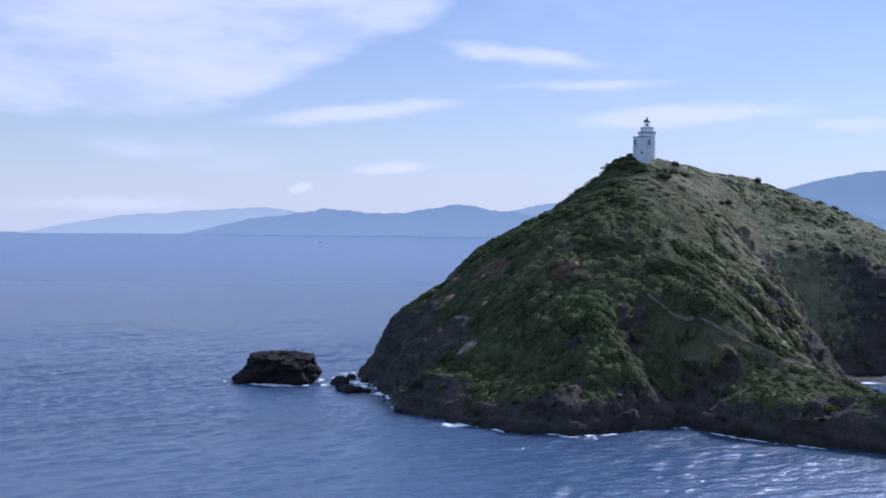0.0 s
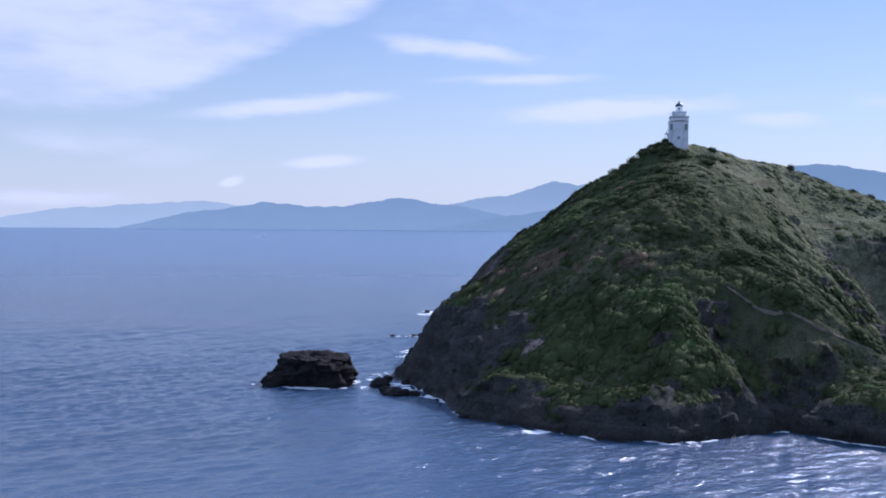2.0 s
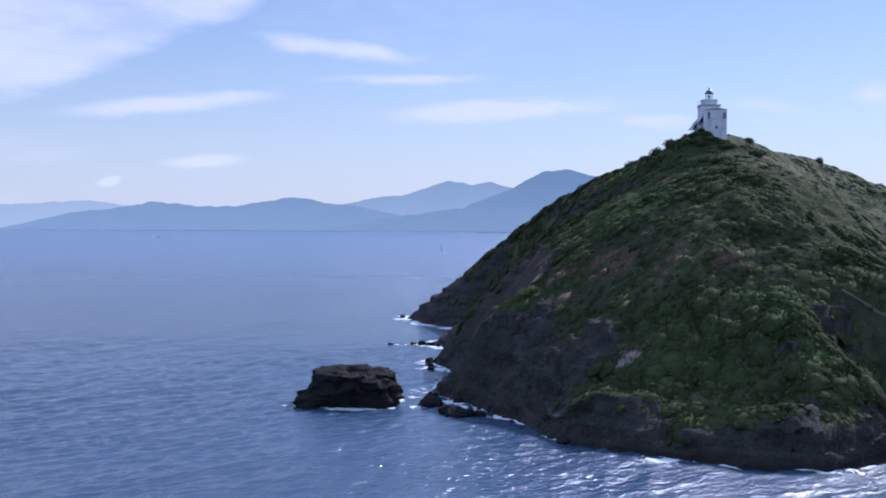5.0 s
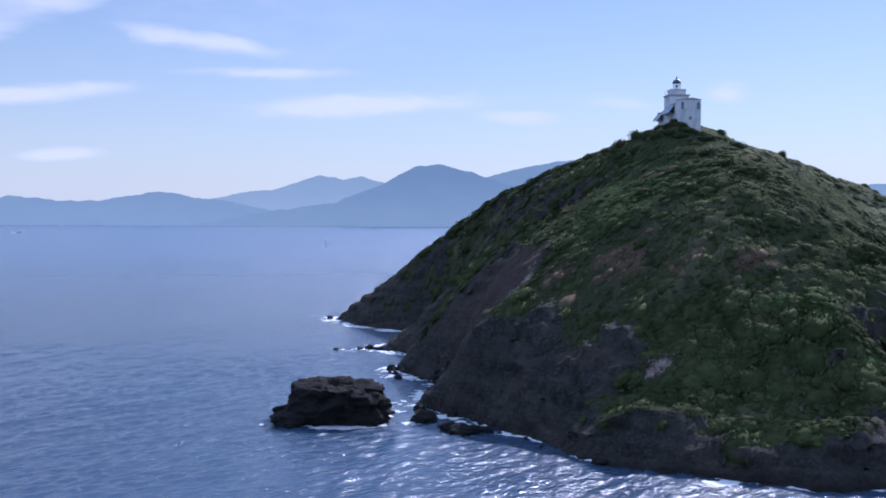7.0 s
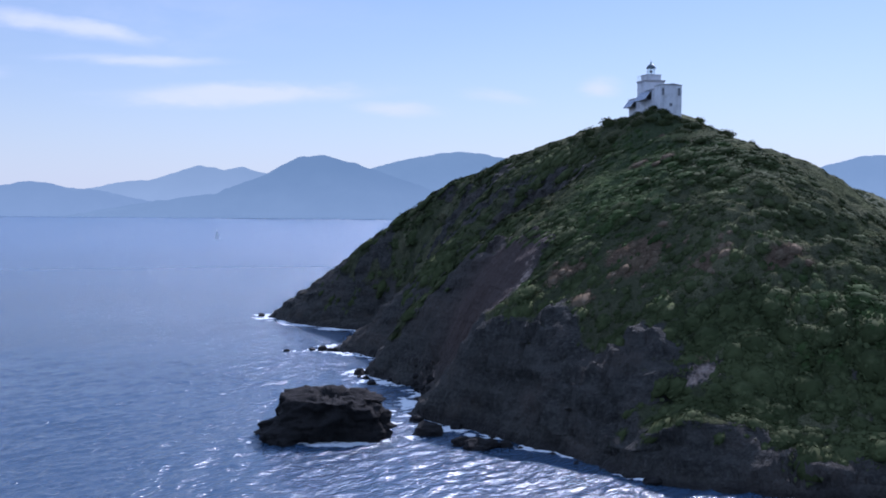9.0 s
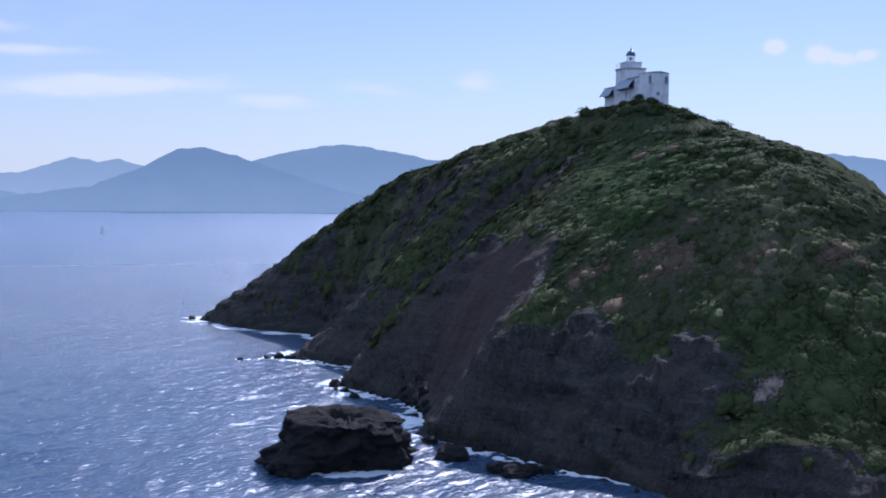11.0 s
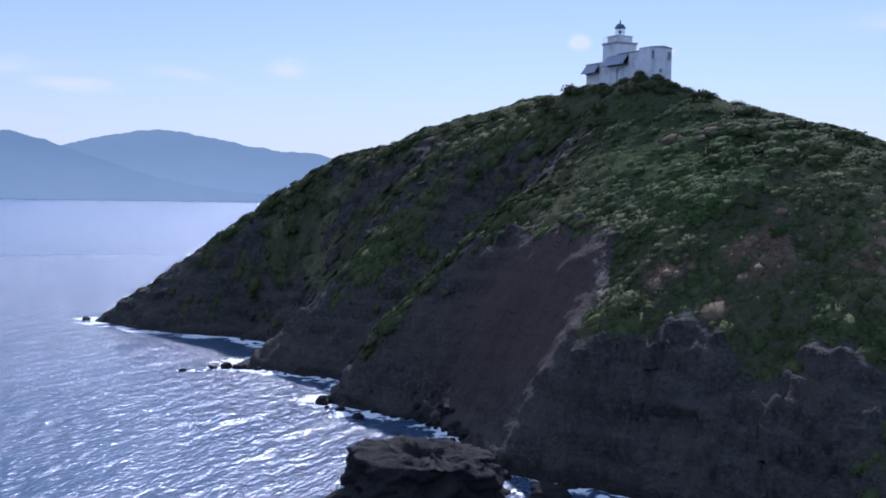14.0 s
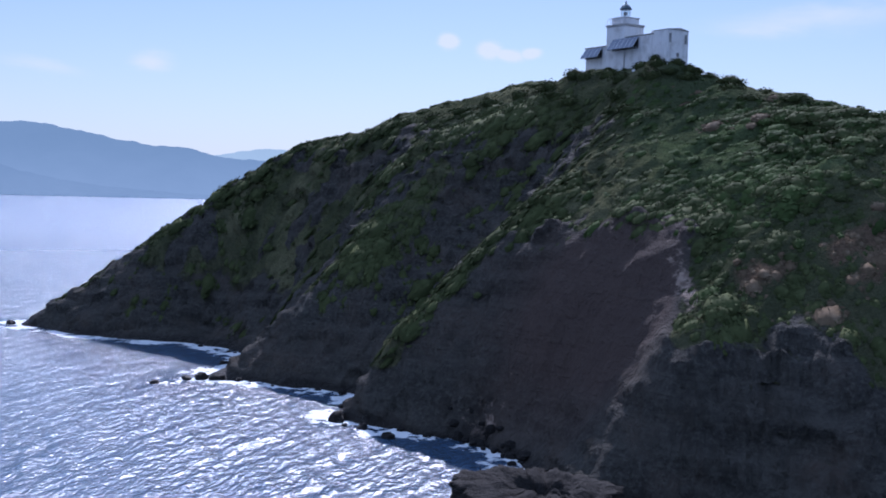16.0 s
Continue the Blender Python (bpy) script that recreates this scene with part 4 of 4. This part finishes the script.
def build_panels(u, v0, v1, z1, reach, drop):
    """A solar array hung like an awning from a wall that faces west."""
    root = tagged(new("solar_array"), "grey-blue tilted solar panels fixed to the white wall", "solar panel", "solar panels on the lighthouse")
    root.matrix_world = pose(*HOUSE_AT, 0, 0, TURN_HOUSE)
    n = max(1, round((v1 - v0) / 1.5))
    wide = (v1 - v0) / n
    slope = math.atan2(drop, reach)
    long = math.hypot(reach, drop)
    for k in range(n):
        bm = bmesh.new()
        box(bm, 0.0, 0.03, -0.05, long, wide - 0.03, 0.0, 0.01)
        p = part("panel", bm, PANEL, root)
        p.matrix_basis = pose(u, v0 + k * wide, z1) @ Matrix.Rotation(math.pi, 4, "Z") @ Matrix.Translation((0, -wide, 0)) @ Matrix.Rotation(slope, 4, "Y")
        bm = bmesh.new()
        box(bm, 0.0, 0.0, -0.08, long, 0.028, 0.01)
        box(bm, 0.0, wide - 0.028, -0.08, long, wide, 0.01)
        part("rim", bm, STEEL, p)
    for k in range(n + 1):
        v = v0 + k * wide
        bm = bmesh.new()
        tube(bm, (u, v, z1 - drop), (u - reach, v, z1 - drop), 0.04, sides=6)
        tube(bm, (u, v, z1 - 0.2), (u, v, z1 - drop), 0.04, sides=6)
        part("bracket", bm, STEEL, root)
    # added dark sheet: puts the shade between panels and wall into the shape
    bm = bmesh.new()
    box(bm, u - 0.25, v0 + 0.1, z1 - drop - 0.1, u, v1 - 0.1, z1 - 0.45)
    part("panel_shade", bm, IRON, root, "dark sheet that stands for the shade under the panels")


build_panels(-1.36, 11.0, 19.6, 9.0, 2.0, 2.6)
build_panels(-1.16, 23.5, 29.4, 7.6, 1.7, 2.3)

# ---- scrub ----


def bush_shape(seed, sprays):
    """Leaf sprays over a lumpy mound of radius 1: vertices and quads."""
    rng = np.random.default_rng(seed)
    d = rng.normal(size=(sprays, 3))
    d /= np.linalg.norm(d, axis=1)[:, None]
    d[:, 2] = np.abs(d[:, 2]) * 1.05 - 0.18
    lump = 0.86 + 0.26 * fbm(d[:, 0] * 1.6 + seed, d[:, 1] * 1.6, d[:, 2] * 1.6, 3)
    at = d * (lump * rng.uniform(0.68, 1.14, sprays))[:, None]
    up = d + rng.normal(scale=0.75, size=d.shape)
    up /= np.linalg.norm(up, axis=1)[:, None]
    a = np.cross(up, rng.normal(size=d.shape))
    a /= np.linalg.norm(a, axis=1)[:, None]
    b = np.cross(up, a)
    s = rng.uniform(0.08, 0.19, sprays)[:, None]
    k = rng.uniform(0.5, 1.0, sprays)[:, None]
    quads = np.stack([at - a * s, at - b * s * k, at + a * s * 1.2, at + b * s * k * 0.8 + up * s * 0.4], 1)
    core = bmesh.new()
    bmesh.ops.create_icosphere(core, subdivisions=1, radius=0.75)
    cv = np.array([v.co[:] for v in core.verts])
    cv *= (1 + 0.3 * fbm(cv[:, 0] * 2 + seed, cv[:, 1] * 2, cv[:, 2] * 2, 2))[:, None]
    cf = np.array([[v.index for v in f.verts] + [f.verts[2].index] for f in core.faces])
    core.free()
    return quads.reshape(-1, 3), np.arange(sprays * 4).reshape(-1, 4), cv, cf


MOUNDS = [bush_shape(n, 74) for n in range(8)]


def scrub(name, places, mat, label):
    """One mat of bushes at (x, y, z, radius, squash, turn, shape, rise along x, rise along y), each leaning with its slope."""
    all_v, all_f, base = [], [], 0
    for n, (qv, qf, cv, cf) in enumerate(MOUNDS):
        mine = places[places[:, 6] == n]
        if not len(mine):
            continue
        v = np.concatenate([qv, cv])
        f = np.concatenate([qf, np.concatenate([cf[:, :3], cf[:, :1]], 1) + len(qv)])
        c, s = np.cos(mine[:, 5])[:, None], np.sin(mine[:, 5])[:, None]
        r = mine[:, 3][:, None]
        x = (v[None, :, 0] * c - v[None, :, 1] * s) * r + mine[:, 0][:, None]
        y = (v[None, :, 0] * s + v[None, :, 1] * c) * r + mine[:, 1][:, None]
        z = v[None, :, 2] * r * mine[:, 4][:, None] + mine[:, 2][:, None]
        z = z + mine[:, 7][:, None] * (x - mine[:, 0][:, None]) + mine[:, 8][:, None] * (y - mine[:, 1][:, None])
        all_v.append(np.stack([x, y, z], 2).reshape(-1, 3))
        all_f.append((f[None] + (np.arange(len(mine)) * len(v))[:, None, None]).reshape(-1, 4) + base)
        base += len(mine) * len(v)
    v, f = np.concatenate(all_v), np.concatenate(all_f)
    flat = f[:, 0] == f[:, 3]
    ob = mixed(name, v, f[~flat], f[flat][:, :3], mat)
    return tagged(ob, label, "scrub", kind="stuff")


def mixed(name, verts, quads, tris, mat):
    """A mesh of quads and triangles from arrays."""
    me = bpy.data.meshes.new(name)
    me.vertices.add(len(verts))
    me.vertices.foreach_set("co", verts.astype(np.float32).ravel())
    loops = np.concatenate([quads.ravel(), tris.ravel()]).astype(np.int32)
    me.loops.add(len(loops))
    me.loops.foreach_set("vertex_index", loops)
    me.polygons.add(len(quads) + len(tris))
    starts = np.concatenate([np.arange(len(quads)) * 4, len(quads) * 4 + np.arange(len(tris)) * 3]).astype(np.int32)
    me.polygons.foreach_set("loop_start", starts)
    me.update(calc_edges=True)
    me.materials.append(mat)
    return new(name, me)


def plant():
    rng = np.random.default_rng(5)
    gap = 1.12
    ax, ay = np.meshgrid(np.arange(-30, 190, gap), np.arange(245, 572, gap))
    ax, ay = ax + rng.uniform(-0.8, 0.8, ax.shape), ay + rng.uniform(-0.8, 0.8, ax.shape)
    ax, ay = ax.ravel(), ay.ravel()
    i, j = np.rint((ay - Y0) / CELL).astype(int), np.rint((ax - X0) / CELL).astype(int)
    veg, dry, h, steep = VEG[i, j], DRY[i, j], HEIGHT[i, j], STEEP[i, j]
    scar, pale = SCAR[i, j], PALE[i, j]
    thick = step(-0.25, 0.25, fbm(ax / 16, ay / 16, 2.0, 3) + 0.35 * fbm(ax / 5, ay / 5, 7.0, 2))
    # open grass on the upper west slope and on the east side
    grassy = np.clip(np.exp(-(((ax - 32) / 16) ** 2 + ((ay - 368) / 20) ** 2)) + 1.2 * step(50, 64, ax) * step(318, 332, ay), 0, 1)
    chance = np.sqrt(veg) * (0.55 + 0.45 * thick) * (1 - 0.72 * grassy)
    chance = np.maximum(chance, 0.03 * step(4, 9, h) * (1 - step(1.5, 2.1, steep)) * (1 - scar))
    chance = np.maximum(chance, 0.10 * step(6, 12, h) * step(400, 412, ay) * (1 - step(1.6, 2.2, steep)) * step(80, 66, ax))
    chance *= (1 - 0.85 * np.clip(pale, 0, 1)) * (h > 3) * (1 - 0.85 * step(1.05, 1.5, steep))
    chance *= 1 - 0.92 * step(0.5, 0.9, face[i, j])
    chance = np.maximum(chance, 0.7 * step(4.5, 1.5, CREST_EDGE[i, j]) * step(8, 12, h))
    house = (np.abs((ax - 71.5) - 0.17 * (ay - 416)) < 4.6) & (ay > 401.5) & (ay < 435)
    chance[house] = 0
    for px, py in along(SPUR_PATH, 1.0):
        chance[np.hypot(ax - px, ay - py) < 1.5] = 0
    for px, py in along(GULLY, 1.0):
        chance[np.hypot(ax - px, ay - py) < 0.9] = 0.9
    chance[((ay > 442) & (ax > 74)) | ((ax > 125) & (ay > 444))] = 0
    take = rng.random(len(ax)) < chance
    ax, ay, i, j, dry, thick, grassy, h = (a[take] for a in (ax, ay, i, j, dry, thick, grassy, h))
    size = (0.9 + 2.3 * rng.random(len(ax)) ** 3.0) * (0.7 + 0.6 * thick) * (1 - 0.4 * grassy)
    squash = rng.uniform(0.26, 0.46, len(ax))
    shape = rng.integers(0, 8, len(ax))
    places = np.stack([PX[i, j], PY[i, j], HEIGHT[i, j] - 0.1 * size, size, squash, rng.uniform(0, 6.28, len(ax)), shape, np.clip(dx_[i, j], -0.9, 0.9), np.clip(dy_[i, j], -0.9, 0.9)], 1)
    parched = rng.random(len(ax)) < np.clip(dry * 0.95, 0, 0.9) * (1 - step(60, 70, ax))
    green = ~parched & (rng.random(len(ax)) < LUSH[i, j] * 0.9)
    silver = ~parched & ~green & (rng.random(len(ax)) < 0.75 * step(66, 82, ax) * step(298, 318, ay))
    scrub("scrub", places[~parched & ~silver & ~green], SHRUB, "low dense dark green macchia scrub on the slopes")
    scrub("dry_scrub", places[parched], DRYLEAF, "patches of parched brown scrub on the slope")
    scrub("green_scrub", places[green], LUSHLEAF, "fresh green low scrub on the upper slope")
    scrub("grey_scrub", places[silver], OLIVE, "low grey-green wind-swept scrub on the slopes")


LUSHLEAF = make_leaf("fresh_leaves", (0.038, 0.056, 0.018), (0.058, 0.083, 0.026), (0.073, 0.098, 0.034))
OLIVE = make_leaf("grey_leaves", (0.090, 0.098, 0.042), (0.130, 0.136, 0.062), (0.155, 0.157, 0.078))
plant()


def bush(x, y, size, squash, n):
    """A single bush: stem and foliage."""
    root = tagged(new("bush"), "rounded dark green bush on the crest of the hill", "bush", "bushes on the crest")
    root.matrix_world = pose(x, y, ground_at(x, y) - 0.15, 0, 0, 57 * n)
    bm = bmesh.new()
    for k in range(4):
        t = math.tau * k / 4 + n
        tube(bm, (0, 0, 0), (0.35 * size * math.cos(t), 0.35 * size * math.sin(t), 0.55 * size * squash), 0.09 * size, 0.03 * size, 6)
    part("stem", bm, BARK, root)
    v, f, cv, cf = bush_shape(20 + n, 420)
    scale = np.array([size, size, size * squash])
    v, cv = v * [1, 1, 1], cv
    small = v.reshape(-1, 4, 3)
    mid = small.mean(1, keepdims=True)
    small = mid + (small - mid) * 0.60
    verts = np.concatenate([small.reshape(-1, 3), cv]) * scale
    tris = cf[:, :3] + len(v)
    ob = mixed("foliage", verts, f, tris, SHRUB)
    ob.parent = root


BARK = make_plain("bark", (0.06, 0.045, 0.035), (0.12, 0.09, 0.07), 4.0, 0.9)
CREST = [(81.5, 409, 2.3, 0.7), (86, 411, 1.8, 0.6), (63.5, 428, 2.6, 0.95), (61, 434, 3.0, 0.95), (76, 400, 1.4, 0.6), (72, 398.5, 1.3, 0.6), (64, 397, 2.4, 0.6), (58, 402, 3.2, 0.65), (54, 408, 2.8, 0.7), (60, 412, 3.0, 0.7), (52, 416, 2.6, 0.7), (56, 423, 3.0, 0.7), (67, 394, 2.2, 0.6), (73, 392, 2.0, 0.6), (67, 416, 1.6, 0.7), (68.2, 422, 1.8, 0.8), (69.2, 428, 1.9, 0.8), (70.5, 434, 2.0, 0.9), (78, 399, 1.3, 0.6), (59.5, 441, 3.0, 0.7), (57.5, 449, 3.2, 0.6), (55, 457, 2.4, 0.7), (54, 465, 3.4, 0.6), (52.5, 474, 2.6, 0.7),
         (117, 432, 1.8, 1.0), (126, 434.5, 2.0, 0.7), (142, 437, 2.4, 0.7), (150, 434, 2.6, 0.7), (51, 486, 3.0, 0.6), (48, 503, 2.6, 0.6), (42, 517, 2.8, 0.6), (34, 531, 2.4, 0.6), (20, 549, 1.6, 0.9),
         (62.5, 404, 2.4, 0.8), (61, 407.5, 2.2, 0.8), (64.5, 401, 2.2, 0.7), (65.5, 407, 1.7, 0.8), (63, 418, 2.6, 0.75), (62, 424, 2.6, 0.75), (58, 429, 3.2, 0.7), (69, 395, 1.8, 0.5), (75, 395, 1.8, 0.5), (62, 396, 2.8, 0.6), (80, 404, 2.2, 0.7), (84, 405, 2.0, 0.5), (48, 400, 3.0, 0.6), (50, 406, 2.6, 0.6), (66, 388, 3.2, 0.6), (73, 384, 3.2, 0.55), (60, 384, 2.8, 0.55), (68, 379, 2.6, 0.5), (79, 389, 2.4, 0.5), (55, 377, 2.4, 0.5), (88, 372, 1.7, 0.55), (93, 388, 1.5, 0.6), (98, 398, 1.6, 0.6), (64, 400, 1.6, 0.7), (66, 396.5, 1.9, 0.6), (60, 399, 2.0, 0.6), (55, 350, 1.5, 0.7)]
for n, (x, y, size, squash) in enumerate(CREST):
    bush(x, y, size, squash, n)

# ---- paths, marker, boats ----


def ribbon(name, line, wide, label):
    pts = along(line, 0.9)
    verts, faces = [], []
    for n, p in enumerate(pts):
        a, b = pts[max(0, n - 1)], pts[min(len(pts) - 1, n + 1)]
        d = Vector((b[0] - a[0], b[1] - a[1], 0)).normalized()
        w = wide * (0.8 + 0.4 * float(value_noise(n * 0.4, 3.3)))
        wob = 0.2 * float(value_noise(n * 0.17, 9.1))
        side = Vector((-d.y, d.x, 0))
        for k in (-1.0, -0.35, 0.35, 1.0):
            q = Vector((p[0], p[1], 0)) + side * (wob + k * w / 2)
            verts.append((q.x, q.y, ground_at(q.x, q.y) + (0.30 if abs(k) < 0.9 else -0.05)))
        if n:
            for k in range(3):
                o = n * 4 + k
                faces.append((o - 4, o - 3, o + 1, o))
    ob = raw(name, verts, faces, EARTH, smooth=True)
    tagged(ob, label, "path", kind="structure")


ribbon("path", SPUR_PATH, 0.55, "narrow trodden earth path along the low spur")


def build_marker():
    root = tagged(new("marker_pillar"), "small whitewashed masonry pillar beside the lighthouse", "pillar")
    x, y = 63.6, 411.0
    root.matrix_world = pose(x, y, ground_at(x, y) - 0.2)
    bm = bmesh.new()
    box(bm, -0.45, -0.45, 0, 0.45, 0.45, 1.7, 0.04)
    part("shaft", bm, WALL, root)
    bm = bmesh.new()
    box(bm, -0.55, -0.55, 1.7, 0.55, 0.55, 1.95, 0.05)
    part("cap", bm, STONE, root)


build_marker()


def hull(bm, long, wide, deep):
    """A pointed hull along +y with flared sides."""
    rings = []
    for k in range(9):
        f = k / 8
        half = wide / 2 * (1 - max(0, (f - 0.45) / 0.55) ** 2.2) * (0.88 + 0.12 * min(1, f * 4))
        y = (f - 0.5) * long
        sheer = deep * (1 + 0.25 * f * f)
        rings.append([bm.verts.new(p) for p in ((-half, y, sheer), (-half * 0.75, y, 0.1 * deep), (0, y, -0.35 * deep * (1 - f ** 3)), (half * 0.75, y, 0.1 * deep), (half, y, sheer))])
    for a, b in zip(rings, rings[1:]):
        for i in range(4):
            bm.faces.new((a[i], a[i + 1], b[i + 1], b[i]))
        bm.faces.new((a[4], a[0], b[0], b[4]))
    bm.faces.new(rings[0])
    bmesh.ops.recalc_face_normals(bm, faces=bm.faces)


def build_motor_boat(x, y, heading):
    root = tagged(new("motor_boat"), "white motor boat under way far out on the bay", "boat")
    root.matrix_world = pose(x, y, 0, 0, 0, heading)
    bm = bmesh.new()
    hull(bm, 14.0, 4.4, 1.7)
    part("hull", bm, HULL, root)
    bm = bmesh.new()
    box(bm, -1.6, -3.5, 1.75, 1.6, 2.4, 3.6, 0.25)
    cabin = part("cabin", bm, HULL, root)
    bm = bmesh.new()
    box(bm, -1.62, -2.6, 2.75, 1.62, 1.6, 3.1)
    part("window_band", bm, IRON, cabin, "dark cabin windows")
    bm = bmesh.new()
    box(bm, -1.3, -2.6, 4.6, 1.3, 0.8, 4.75, 0.05)
    for u in (-1.1, 1.1):
        tube(bm, (u, -2.2, 3.6), (u, -2.2, 4.6), 0.06)
        tube(bm, (u, 0.5, 3.6), (u, 0.5, 4.6), 0.06)
    part("flybridge", bm, HULL, root)
    bm = bmesh.new()
    rng = random.Random(4)
    for k in range(8):
        d = -6 - k * 1.6
        for side in (-1, 1):
            c = Vector((side * (0.6 + k * 0.13), d, 0.03))
            r = rng.uniform(0.7, 1.5)
            made = bmesh.ops.create_icosphere(bm, subdivisions=1, radius=1.0, matrix=Matrix.Translation(c) @ Matrix.Diagonal((r * 1.3, r * 1.8, 0.55, 1)))
    wake = part("wake", bm, FOAM)
    wake.matrix_world = root.matrix_world.copy()
    tagged(wake, "white foam wake behind the motor boat", "wake", kind="stuff")


def build_sail_boat(x, y, heading):
    root = tagged(new("sailing_boat"), "small white sailing boat far out on the bay", "boat")
    root.matrix_world = pose(x, y, 0, 0, 0, heading)
    bm = bmesh.new()
    hull(bm, 9.0, 2.8, 1.1)
    part("hull", bm, HULL, root)
    bm = bmesh.new()
    tube(bm, (0, 0.8, 0.6), (0, 0.8, 12.0), 0.09)
    part("mast", bm, STEEL, root)
    bm = bmesh.new()
    for (a, b, c), bulge in ((((0, 0.7, 2.0), (0, 0.7, 11.6), (0.5, -3.4, 2.0)), 0.35), (((0, 0.95, 10.5), (0, 4.2, 1.5), (0.4, 0.5, 1.6)), 0.3)):
        a, b, c = Vector(a), Vector(b), Vector(c)
        rows = []
        for i in range(7):
            f = i / 6
            l, r = a.lerp(b, f), c.lerp(b, f)
            rows.append([bm.verts.new(l.lerp(r, g / 4) + Vector((bulge * math.sin(math.pi * g / 4) * (1 - f), 0, 0))) for g in range(5)])
        for p, q in zip(rows, rows[1:]):
            for g in range(4):
                bm.faces.new((p[g], p[g + 1], q[g + 1], q[g]))
    bmesh.ops.remove_doubles(bm, verts=bm.verts, dist=0.001)
    bmesh.ops.solidify(bm, geom=bm.faces[:], thickness=0.03)
    part("sail", bm, CLOTH, root)


FOAM = make_plain("sea_foam", (0.70, 0.73, 0.75), (0.82, 0.84, 0.85), 0.8, 0.7)
build_motor_boat(-303.0, 2853.0, -60)
build_sail_boat(184.0, 1668.0, 35)
